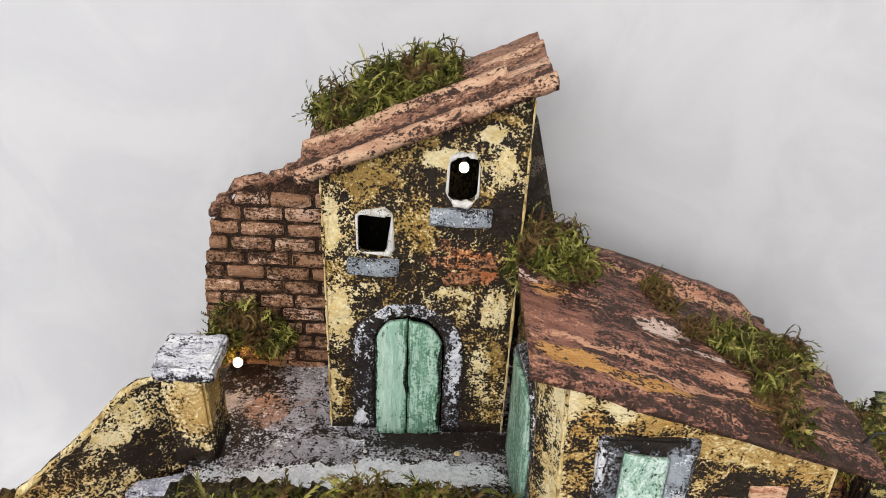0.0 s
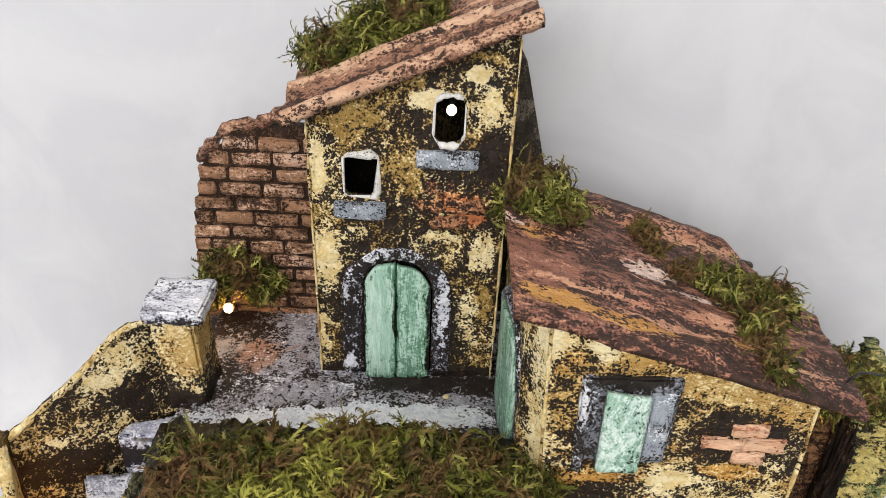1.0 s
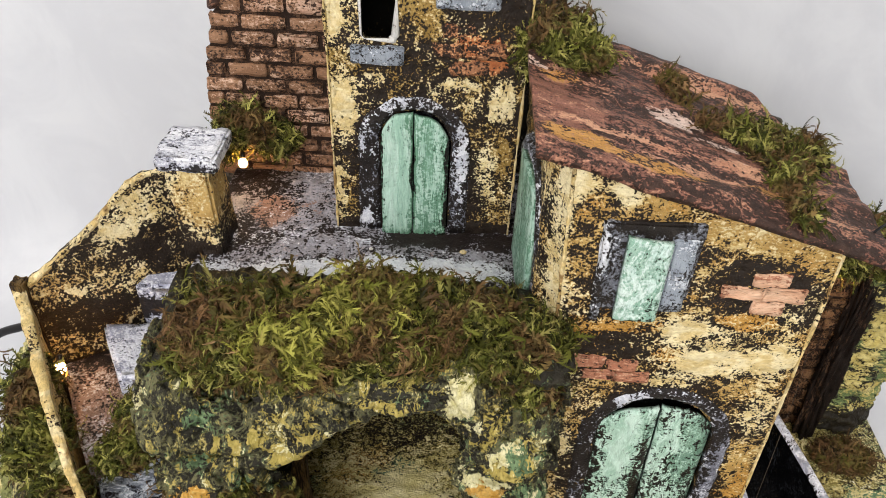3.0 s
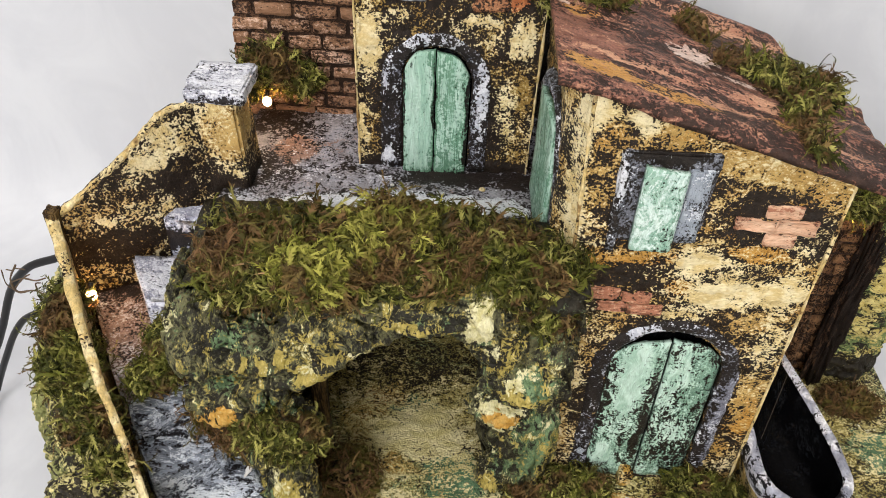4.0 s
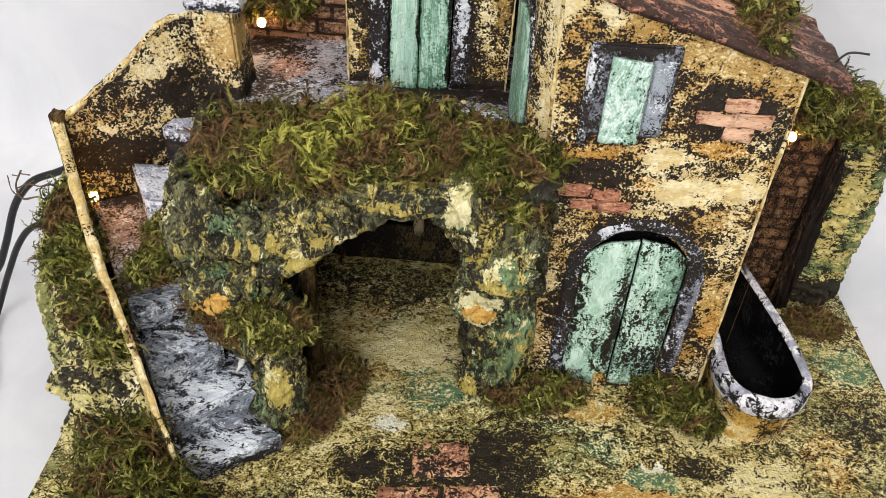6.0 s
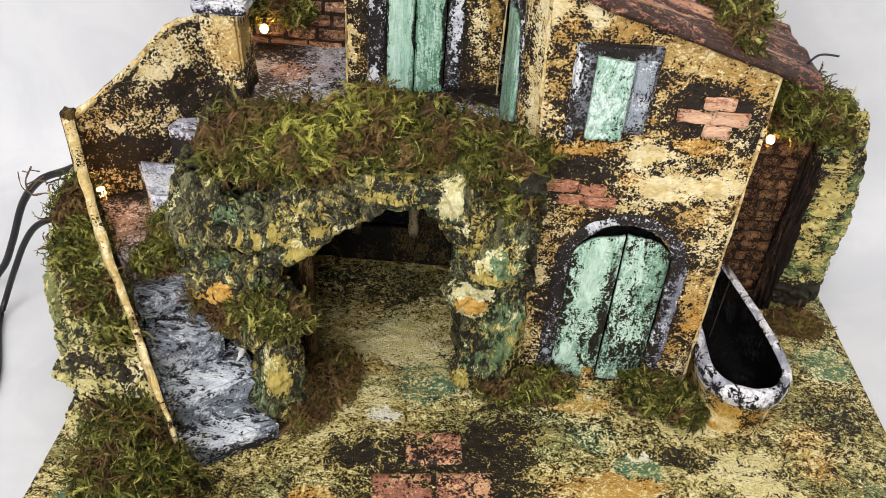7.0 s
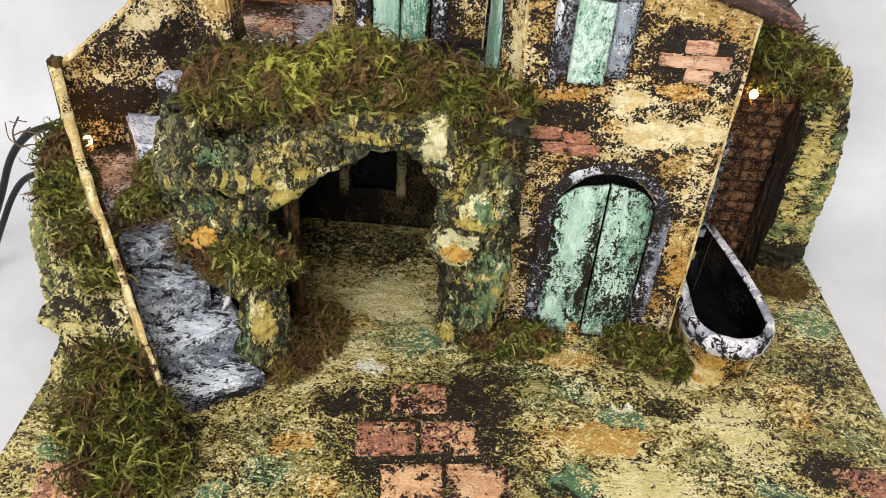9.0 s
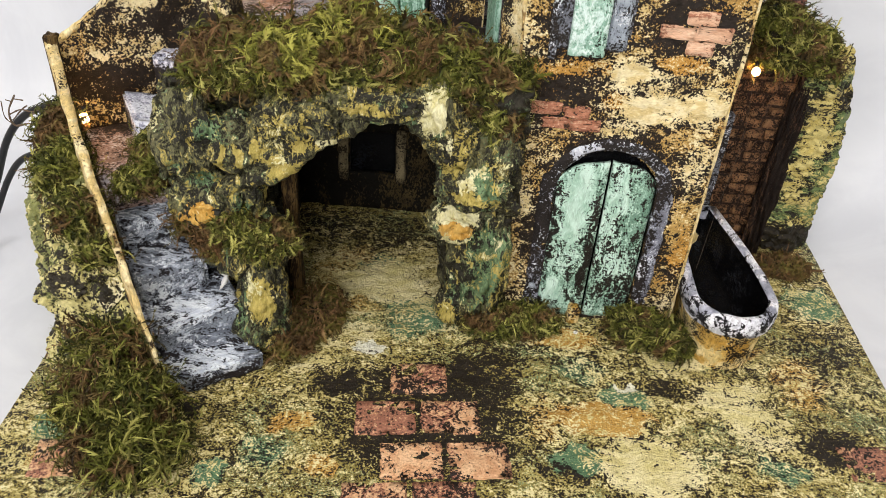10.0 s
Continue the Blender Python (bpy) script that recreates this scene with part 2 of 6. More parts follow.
TOWER_CREAM = [(-0.064, 0.29, 0.004, 0.019, 0.5), (-0.061, 0.239, 0.008, 0.022, 0.5), (-0.065, 0.185, 0.004, 0.019, 0.4), (-0.01, 0.329, 0.009, 0.006, 0.8), (0.013, 0.34, 0.006, 0.004, 0.8), (0.02, 0.327, 0.006, 0.008, 0.4), (-0.046, 0.254, 0.009, 0.004, 0.3), (-0.002, 0.254, 0.01, 0.004, 0.45), (0.02, 0.245, 0.007, 0.014, 0.5), (0.015, 0.205, 0.006, 0.022, 0.3), (-0.059, 0.306, 0.006, 0.009, 0.25)]
TOWER_OCHRE = [(-0.045, 0.315, 0.016, 0.01, 0.25), (-0.02, 0.289, 0.012, 0.014, 0.2), (0.017, 0.348, 0.011, 0.003, 0.3), (0.013, 0.312, 0.011, 0.009, 0.15), (0.02, 0.2, 0.008, 0.03, 0.2)]
TOWER_RUST = [(0.007, 0.274, 0.014, 0.009, 0.75), (0.015, 0.265, 0.008, 0.005, 0.6), (-0.014, 0.27, 0.004, 0.004, 0.4)]
# Last dab: shadow line at the tower's foot, put into the coat.
TOWER_BARE_SHADE = [(-0.022, 0.195, 0.034, 0.044, -0.35), (0.024, 0.295, 0.011, 0.018, -0.2), (-0.034, 0.266, 0.017, 0.007, -0.12), (-0.018, 0.163, 0.05, 0.009, -0.5)]
on_tower = lambda dabs: flat_dabs(dabs, "y", 0.334)
m_tower = dabbed("tower_paint", DARK, [
    (rgb(148, 118, 60), rgb(170, 142, 80), -0.09, 34, on_tower(TOWER_OCHRE)),
    (rgb(166, 96, 58), rgb(190, 124, 78), -0.60, 60, on_tower(TOWER_RUST)),
    (CREAM, CREAM2, -0.22, 36, on_tower(TOWER_CREAM))], on_tower(TOWER_BARE_SHADE), 820, 36, (1, 1, 1.1), 1.6)
m_wing = dabbed("wing_paint", rgb(44, 38, 26), [
    (rgb(98, 116, 72), rgb(124, 136, 84), -0.05, 34, [(0.285, 0.36, 0.1, 0.008, 0.05, 0.09, 0.25)]),
    (rgb(190, 172, 98), rgb(208, 194, 128), -0.08, 40, [(0.264, 0.34, 0.11, 0.009, 0.05, 0.06, 0.25)])], [(0.247, 0.34, 0.05, 0.004, 0.05, 0.06, -0.3), (0.26, 0.34, 0.012, 0.04, 0.05, 0.016, -0.3)], 640, 40, (0.6, 1, 2.2), 2.0, 1.5, 0.75)
m_parapet = dabbed("parapet_paint", DARK, [
    (rgb(176, 142, 84), rgb(196, 164, 102), -0.04, 28, [(-0.134, 0.302, 0.2, 0.014, 0.03, 0.02, 0.45)]),
    (rgb(212, 188, 130), CREAM2, -0.12, 32, [(-0.172, 0.3, 0.188, 0.02, 0.03, 0.014, 0.3), (-0.19, 0.29, 0.145, 0.016, 0.03, 0.010, 0.2), (-0.13, 0.302, 0.212, 0.016, 0.03, 0.006, 0.2)])],
    [(-0.2, 0.285, 0.13, 0.03, 0.03, 0.012, -0.25), (-0.134, 0.302, 0.164, 0.02, 0.03, 0.009, -0.5), (-0.165, 0.305, 0.165, 0.012, 0.03, 0.016, -0.25)], 760, 34)
m_edge = brushed("board_edge_paint", rgb(66, 52, 36), [
    (rgb(206, 180, 120), rgb(230, 212, 164), 1, 40, []), (rgb(134, 106, 66), rgb(160, 128, 82), 0.22, 40, [(-0.152, 0.175, 0.075, 0.026, 0.04, 0.05, 0.1)])], 0.86, 50, 560, 170, None, 0.45)
m_roof = dabbed("roof_paint", rgb(74, 54, 46), [
    (rgb(126, 84, 70), rgb(148, 104, 88), 0.0, 30, [(0.045, 0.285, 0.274, 0.02, 0.02, 0.03, 0.3)]),
    (rgb(184, 132, 66), rgb(200, 152, 88), -0.36, 34, [(0.05, 0.262, 0.27, 0.016, 0.008, 0.03, 0.65), (0.082, 0.258, 0.26, 0.03, 0.005, 0.03, 0.6), (0.14, 0.265, 0.245, 0.03, 0.004, 0.03, 0.35), (0.045, 0.313, 0.27, 0.012, 0.006, 0.03, 0.4)]),
    (rgb(180, 128, 102), rgb(200, 154, 124), -0.30, 34, [(0.07, 0.2745, 0.262, 0.035, 0.003, 0.03, 0.45), (0.1, 0.264, 0.255, 0.03, 0.003, 0.03, 0.4), (0.12, 0.352, 0.25, 0.055, 0.006, 0.03, 0.4), (0.13, 0.278, 0.25, 0.022, 0.004, 0.03, 0.35), (0.16, 0.26, 0.24, 0.02, 0.004, 0.03, 0.3)]),
    (rgb(204, 176, 162), rgb(216, 196, 184), -0.62, 40, [(0.1, 0.307, 0.256, 0.016, 0.007, 0.03, 0.8), (0.118, 0.296, 0.25, 0.016, 0.004, 0.03, 0.7), (0.032, 0.318, 0.277, 0.010, 0.003, 0.03, 0.8)])],
    [(0.05, 0.3, 0.27, 0.006, 0.006, 0.03, -0.3), (0.16, 0.245, 0.24, 0.05, 0.005, 0.03, -0.15)], 780, 34, (0.4, 1.5, 1), 1.3, 1.5, 1.1, 0.5)
m_troof = dabbed("tile_roof_paint", rgb(78, 56, 46), [
    (rgb(130, 92, 74), rgb(152, 114, 92), 0.10, 34, []),
    (rgb(178, 138, 112), rgb(204, 170, 142), -0.22, 34, [(-0.02, 0.3225, 0.34, 1.0, 0.0035, 1.0, 0.3), (-0.02, 0.3465, 0.34, 1.0, 0.0035, 1.0, 0.35), (-0.02, 0.371, 0.34, 1.0, 0.004, 1.0, 0.2)])],
    # Bare dab shows undercoat along the groove and deepens its shade by colour.
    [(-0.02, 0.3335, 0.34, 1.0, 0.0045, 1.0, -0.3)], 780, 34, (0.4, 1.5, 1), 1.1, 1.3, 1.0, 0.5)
m_brick = dabbed("brick_paint", rgb(80, 58, 46), [
    (rgb(138, 102, 76), rgb(160, 122, 94), 0.16, 50, []),
    (rgb(190, 150, 126), rgb(212, 182, 160), -0.16, 50, [(-0.1, 0.388, 0.262, 0.03, 0.03, 0.02, 0.15)])], (), 760, 50, (0.7, 1, 1.4), 1.2, 1.0, 1.0, random_tone=0.3, loose=0.2)
m_darkbrick = painted("dark_brick_paint", rgb(50, 36, 28), [
    (rgb(112, 80, 56), rgb(140, 106, 74), 0.55, 130, 620, None, [])], random_tone=0.4)
m_mortar = painted("mortar_paint", rgb(54, 40, 32), [(rgb(84, 62, 48), rgb(98, 74, 58), 0.40, 90, 560, None, [])])
m_teal = dabbed("teal_paint", rgb(38, 38, 32), [
    (rgb(104, 148, 122), rgb(122, 166, 140), 0.34, 40, []),
    (rgb(160, 200, 180), rgb(194, 222, 208), 0.02, 44, [(-0.034, 0.33, 0.205, 0.008, 0.03, 0.04, 0.3)])], [(-0.02, 0.33, 0.158, 0.03, 0.02, 0.007, -0.45), (-0.0247, 0.33, 0.2, 0.0016, 0.03, 0.04, -0.4), (-0.0425, 0.33, 0.2, 0.003, 0.02, 0.06, -0.4), (-0.0055, 0.33, 0.19, 0.003, 0.02, 0.06, -0.4)], 620, 44, (1.5, 1, 0.3), 1.0, 1.1, 0.8, 0.42, 0.0012, 0.004)
m_teal_worn = dabbed("worn_teal_paint", rgb(42, 38, 32), [
    (rgb(112, 148, 128), rgb(134, 168, 148), 0.14, 40, []),
    (rgb(164, 200, 180), rgb(204, 230, 216), 0.02, 44, [(0.094, 0.25, 0.09, 0.008, 0.03, 0.035, 0.4), (0.12, 0.25, 0.1, 0.006, 0.03, 0.02, 0.2), (0.09, 0.25, 0.02, 0.008, 0.03, 0.01, 0.2)])], [(0.107, 0.25, 0.06, 0.003, 0.03, 0.05, -0.25), (0.128, 0.25, 0.02, 0.014, 0.03, 0.02, -0.22), (0.081, 0.25, 0.05, 0.003, 0.03, 0.06, -0.2), (0.137, 0.25, 0.07, 0.004, 0.03, 0.05, -0.2)], 760, 44, (1.2, 1, 0.5), 1.7, 1.1, 1.0, 0.42)
m_trim = dabbed("grey_trim_paint", rgb(48, 42, 38), [
    (rgb(104, 106, 114), rgb(130, 134, 144), -0.02, 44, []),
    (rgb(196, 200, 208), rgb(222, 224, 230), -0.28, 50, [(0.064, 0.248, 0.215, 0.003, 0.02, 0.03, 0.3)])], [(0.085, 0.248, 0.2365, 0.02, 0.02, 0.004, -0.25)], 800, 44, (1, 1, 0.8), 1.3)
m_sill = painted("sill_paint", rgb(58, 56, 56), [
    (rgb(136, 144, 154), rgb(160, 168, 178), 0.66, 70, 560, None, []),
    (rgb(200, 206, 214), rgb(216, 220, 226), 0.30, 80, 520, None, [])])
m_patch = dabbed("pale_brick_paint", rgb(84, 60, 48), [
    (rgb(170, 112, 86), rgb(190, 132, 104), 0.30, 50, []), (rgb(212, 164, 132), rgb(226, 188, 158), 0.02, 50, [(0.14, 0.25, 0.203, 0.02, 0.03, 0.010, 0.2)])], [(0.08, 0.25, 0.147, 0.03, 0.03, 0.016, -0.15)], 760, 44, (0.5, 1, 1.8), 1.2, 1.2, 0.8)
m_ochre = brushed("ochre_paint", rgb(52, 40, 26), [
    (rgb(182, 142, 66), rgb(198, 162, 88), 1, 40, []), (rgb(208, 184, 122), rgb(224, 204, 150), 0.55, 40, [])], 0.60, 60, 700, 190)
m_rust = dabbed("rust_brick_paint", rgb(56, 42, 34), [
    (rgb(146, 98, 68), rgb(168, 118, 84), 0.0, 50, []), (rgb(204, 148, 100), rgb(214, 168, 124), -0.2, 60, [])], (), 820, 44, (0.8, 1, 1.3), 1.2, 1.0, 1.3)
m_surround = dabbed("surround_paint", rgb(44, 38, 36), [
    (rgb(112, 114, 126), rgb(140, 144, 158), -0.10, 44, [(0.15, 0.25, 0.06, 0.005, 0.03, 0.05, 0.3)]),
    (rgb(190, 194, 206), rgb(224, 226, 234), -0.27, 50, [(0.093, 0.249, 0.128, 0.014, 0.03, 0.006, 0.4), (-0.022, 0.333, 0.243, 0.022, 0.03, 0.006, 0.35), (0.001, 0.333, 0.21, 0.0035, 0.03, 0.03, 0.35), (-0.05, 0.333, 0.17, 0.004, 0.03, 0.010, 0.4), (-0.05, 0.333, 0.225, 0.003, 0.03, 0.012, 0.2)])], (), 780, 44, (1, 1, 0.8), 1.4)
m_white = painted("white_trim_paint", rgb(150, 140, 128), [(rgb(216, 214, 208), rgb(234, 234, 232), 0.8, 120, 700, None, [])], pits=0)
m_cap = dabbed("cap_paint", rgb(52, 48, 50), [
    (rgb(160, 162, 176), rgb(186, 188, 200), 0.22, 40, []), (rgb(214, 216, 226), rgb(234, 235, 240), 0.08, 40, [])], [(-0.135, 0.299, 0.217, 0.03, 0.006, 0.004, -0.3)], 700, 40, (0.6, 1.3, 1), 1.4, 1.0, 0.9)
m_block = dabbed("upper_step_paint", rgb(46, 42, 44), [
    (rgb(152, 154, 172), rgb(178, 180, 196), 0.2, 40, []), (rgb(210, 212, 224), rgb(230, 232, 240), 0.0, 40, [])],
    [(-0.19, 0.262, 0.11, 0.012, 0.03, 0.014, -0.35), (-0.17, 0.289, 0.132, 0.05, 0.006, 0.008, -0.5)], 700, 40, (1, 1, 1), 1.4, 0.9, 0.9)
m_rim = brushed("rim_paint", rgb(36, 34, 38), [
    (rgb(150, 152, 166), rgb(176, 178, 192), 1, 40, []), (rgb(220, 220, 228), rgb(236, 236, 242), 0.5, 50, [])], 0.62, 60, 640, 150, None, 0.4, [(0.2, 0.25, 0.047, 0.06, 0.1, 0.003, 0.14)], speck=0.4)
m_steps = dabbed("step_paint", rgb(42, 38, 42), [
    (rgb(116, 122, 134), rgb(152, 160, 172), 0.15, 34, []),
    (rgb(190, 198, 212), rgb(232, 238, 244), -0.12, 34, [(-0.124, 0.182, 0.037, 0.024, 0.014, 0.005, 0.25), (-0.112, 0.164, 0.016, 0.024, 0.014, 0.004, 0.25), (-0.14, 0.197, 0.065, 0.018, 0.012, 0.005, 0.2), (-0.138, 0.185, 0.055, 0.008, 0.01, 0.008, 0.2)])],
    [(-0.12, 0.15, 0.003, 0.05, 0.03, 0.006, -0.35), (-0.108, 0.2, 0.052, 0.010, 0.010, 0.012, -0.35), (-0.094, 0.182, 0.026, 0.008, 0.010, 0.010, -0.3), (-0.15, 0.19, 0.078, 0.014, 0.012, 0.008, -0.15)], 680, 34, (0.5, 1.4, 1.4), 2.2, 1.8, 0.8, depth=0.0012)
m_terrace = dabbed("terrace_paint", rgb(46, 38, 35), [
    (rgb(142, 140, 146), rgb(170, 170, 180), 0.02, 28, [(-0.075, 0.35, 0.165, 0.02, 0.05, 0.03, 0.12), (-0.085, 0.36, 0.165, 0.006, 0.03, 0.03, 0.15)]),
    (rgb(146, 116, 102), rgb(168, 138, 122), -0.30, 30, [(-0.106, 0.345, 0.165, 0.014, 0.016, 0.03, 0.5)]),
    (rgb(206, 210, 220), rgb(230, 234, 240), -0.30, 34, [(-0.075, 0.29, 0.165, 0.034, 0.014, 0.03, 0.85), (-0.03, 0.297, 0.165, 0.036, 0.012, 0.03, 0.85), (0.008, 0.3, 0.165, 0.024, 0.010, 0.03, 0.65), (-0.12, 0.288, 0.165, 0.016, 0.012, 0.03, 0.3)])],
    # First dab carries the tower's foot shadow onto the floor colour.
    [(0.0, 0.325, 0.165, 0.05, 0.008, 0.03, -0.4), (-0.118, 0.375, 0.165, 0.02, 0.02, 0.03, -0.25)], 760, 30)
m_landing = dabbed("landing_paint", rgb(52, 43, 40), [
    (rgb(136, 112, 102), rgb(156, 132, 122), 0.14, 36, []), (rgb(184, 178, 182), rgb(206, 202, 206), -0.12, 36, [])],
    [(-0.19, 0.285, 0.1, 0.03, 0.014, 0.02, -0.4)], 760, 36, (1, 1, 1), 1.3)
m_shutter = dabbed("mint_shutter_paint", rgb(40, 42, 36), [
    (rgb(142, 182, 162), rgb(166, 200, 182), 0.24, 40, []),
    (rgb(196, 222, 212), rgb(220, 238, 230), 0.0, 44, [])], [(0.08, 0.245, 0.186, 0.02, 0.02, 0.004, -0.2), (0.092, 0.245, 0.225, 0.006, 0.02, 0.010, -0.15)], 700, 44, (1.3, 1, 0.5), 1.2, 0.9, 0.9, 0.42)
GROUND_CREAM = [(0.14, 0.129, 0.029, 0.021, 0.45), (0.196, 0.181, 0.028, 0.017, 0.3), (0.167, 0.214, 0.018, 0.012, 0.3), (-0.022, 0.27, 0.03, 0.02, 0.35), (0.211, 0.163, 0.021, 0.015, 0.2), (-0.056, 0.184, 0.014, 0.009, 0.2)]
GROUND_OCHRE = [(0.118, 0.16, 0.028, 0.013, 0.75), (0.099, 0.225, 0.024, 0.009, 0.55), (0.246, 0.203, 0.019, 0.025, 0.3), (-0.061, 0.139, 0.015, 0.008, 0.45), (-0.04, 0.113, 0.009, 0.007, 0.4), (0.213, 0.227, 0.015, 0.006, 0.3), (-0.182, 0.1, 0.017, 0.01, 0.4), (0.081, 0.156, 0.014, 0.017, 0.25), (-0.05, 0.27, 0.03, 0.04, 0.2)]
GROUND_TEAL = [(0.134, 0.179, 0.016, 0.009, 0.55), (0.104, 0.129, 0.016, 0.008, 0.55), (0.0, 0.237, 0.017, 0.022, 0.5), (-0.03, 0.29, 0.02, 0.01, 0.3), (-0.098, 0.098, 0.01, 0.009, 0.5), (0.277, 0.28, 0.021, 0.017, 0.45), (-0.191, 0.126, 0.015, 0.015, 0.35), (0.216, 0.133, 0.016, 0.01, 0.3), (0.109, 0.2, 0.021, 0.010, 0.2), (-0.072, 0.117, 0.013, 0.012, 0.2)]
# Last two: grotto floor lifted in front, shaded at the back, by paint cover.
GROUND_BARE_SHADE = [(0.016, 0.147, 0.056, 0.05, -0.34), (0.051, 0.196, 0.022, 0.023, -0.3), (0.163, 0.189, 0.019, 0.009, -0.28), (0.25, 0.151, 0.02, 0.018, -0.35), (-0.043, 0.171, 0.016, 0.011, -0.35), (0.092, 0.121, 0.019, 0.008, -0.2), (0.271, 0.237, 0.024, 0.024, -0.15), (-0.13, 0.135, 0.018, 0.018, -0.2), (-0.035, 0.255, 0.06, 0.05, 0.12), (-0.04, 0.345, 0.1, 0.04, -0.10)]
GROUND_WHITE = [(-0.026, 0.204, 0.013, 0.006, 0.9), (0.133, 0.187, 0.006, 0.0025, 0.9), (0.268, 0.302, 0.012, 0.003, 0.5)]
on_ground = lambda dabs: flat_dabs(dabs, "z", 0.0)
m_ground = dabbed("ground_paint", rgb(46, 38, 28), [
    (rgb(144, 130, 68), rgb(172, 156, 88), 0.16, 20, []),
    (rgb(80, 112, 80), rgb(108, 140, 104), -0.10, 20, on_ground(GROUND_TEAL)),
    (rgb(174, 130, 56), rgb(194, 154, 80), -0.26, 22, on_ground(GROUND_OCHRE)),
    (rgb(206, 192, 128), rgb(232, 220, 170), -0.13, 22, on_ground(GROUND_CREAM)),
    (rgb(226, 222, 196), rgb(236, 234, 216), -0.80, 40, on_ground(GROUND_WHITE))], on_ground(GROUND_BARE_SHADE), 800, 24, (0.7, 1.35, 1), 1.15, 1.3, 1.7, 0.5, 0.0016, 0.026, fine=1.0)
m_rock = dabbed("rock_paint", rgb(52, 50, 40), [
    (rgb(84, 82, 58), rgb(116, 114, 80), 0.06, 40, []),
    (rgb(84, 106, 74), rgb(122, 148, 108), -0.19, 40, [(0.042, 0.236, 0.05, 0.014, 0.03, 0.034, 0.45), (0.036, 0.22, 0.12, 0.012, 0.02, 0.010, 0.35), (-0.112, 0.212, 0.148, 0.008, 0.02, 0.008, 0.45), (-0.128, 0.212, 0.128, 0.010, 0.02, 0.008, 0.2), (0.01, 0.22, 0.15, 0.006, 0.02, 0.006, 0.3), (-0.118, 0.206, 0.116, 0.010, 0.02, 0.005, 0.4), (-0.1, 0.214, 0.095, 0.006, 0.02, 0.016, 0.35)]),
    (rgb(160, 146, 74), rgb(190, 172, 98), -0.17, 60, [(-0.104, 0.21, 0.132, 0.004, 0.02, 0.010, 0.85), (-0.095, 0.21, 0.135, 0.003, 0.02, 0.009, 0.85), (-0.086, 0.21, 0.138, 0.003, 0.02, 0.008, 0.85), (-0.074, 0.206, 0.13, 0.010, 0.02, 0.006, 0.8), (-0.06, 0.206, 0.146, 0.010, 0.02, 0.005, 0.45), (-0.07, 0.208, 0.16, 0.010, 0.02, 0.005, 0.35), (-0.03, 0.21, 0.168, 0.020, 0.02, 0.004, 0.45), (0.028, 0.218, 0.114, 0.012, 0.02, 0.005, 0.5), (-0.086, 0.19, 0.05, 0.008, 0.02, 0.016, 0.6), (0.018, 0.22, 0.13, 0.008, 0.02, 0.006, 0.4), (0.022, 0.235, 0.012, 0.008, 0.02, 0.012, 0.4)]),
    (rgb(190, 142, 60), rgb(210, 170, 92), -0.55, 60, [(-0.119, 0.206, 0.098, 0.014, 0.02, 0.010, 1.0), (0.022, 0.225, 0.086, 0.012, 0.02, 0.010, 0.9), (-0.096, 0.208, 0.139, 0.006, 0.02, 0.005, 0.35)]),
    (rgb(206, 198, 142), rgb(230, 224, 182), -0.32, 60, [(0.007, 0.215, 0.164, 0.009, 0.02, 0.013, 0.85), (0.022, 0.225, 0.094, 0.012, 0.02, 0.004, 0.6), (0.026, 0.218, 0.12, 0.006, 0.02, 0.004, 0.5), (-0.05, 0.206, 0.147, 0.010, 0.02, 0.003, 0.4), (0.014, 0.22, 0.146, 0.006, 0.02, 0.008, 0.55), (0.022, 0.228, 0.077, 0.012, 0.02, 0.004, 0.6), (-0.147, 0.245, 0.14, 0.005, 0.03, 0.012, 0.6), (0.034, 0.218, 0.126, 0.006, 0.02, 0.005, 0.4), (-0.09, 0.192, 0.058, 0.008, 0.02, 0.006, 0.4)])],
    [(-0.126, 0.215, 0.14, 0.012, 0.02, 0.014, -0.1)], 700, 38, (1.4, 1, 0.6), 1.8, 1.5, 0.65, 0.42, 0.0014, 0.014)
# Sparser, darker copy of m_rock: deepens the shade between lumps by colour.
m_rock_recess = dabbed("rock_recess_dark", rgb(52, 48, 38), [
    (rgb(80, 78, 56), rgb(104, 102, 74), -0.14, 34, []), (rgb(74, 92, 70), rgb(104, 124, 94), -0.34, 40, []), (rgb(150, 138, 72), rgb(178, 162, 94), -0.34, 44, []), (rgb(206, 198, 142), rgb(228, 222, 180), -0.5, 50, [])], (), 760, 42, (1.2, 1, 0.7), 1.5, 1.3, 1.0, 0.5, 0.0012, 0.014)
m_slope = dabbed("slope_paint", rgb(52, 46, 34), [
    (rgb(112, 116, 70), rgb(138, 140, 86), 0.02, 34, []),
    (rgb(168, 124, 58), rgb(184, 144, 76), -0.34, 36, [(-0.19, 0.16, 0.03, 0.010, 0.02, 0.010, 0.3)]),
    (rgb(184, 174, 112), rgb(212, 202, 142), -0.08, 36, [(-0.2, 0.165, 0.045, 0.02, 0.03, 0.014, 0.2)]),
    (rgb(226, 216, 172), rgb(236, 228, 196), -0.5, 40, [(-0.162, 0.167, 0.062, 0.008, 0.012, 0.010, 0.6)])], (), 640, 40, (1.0, 1, 0.8), 2.3, 1.3, 0.65, 0.45, 0.0010, 0.014)
m_cave = painted("cave_paint_window_dark", rgb(22, 19, 14), [(rgb(60, 50, 30), rgb(78, 66, 40), 0.36, 40, 420, (1, 1, 0.5), [])])
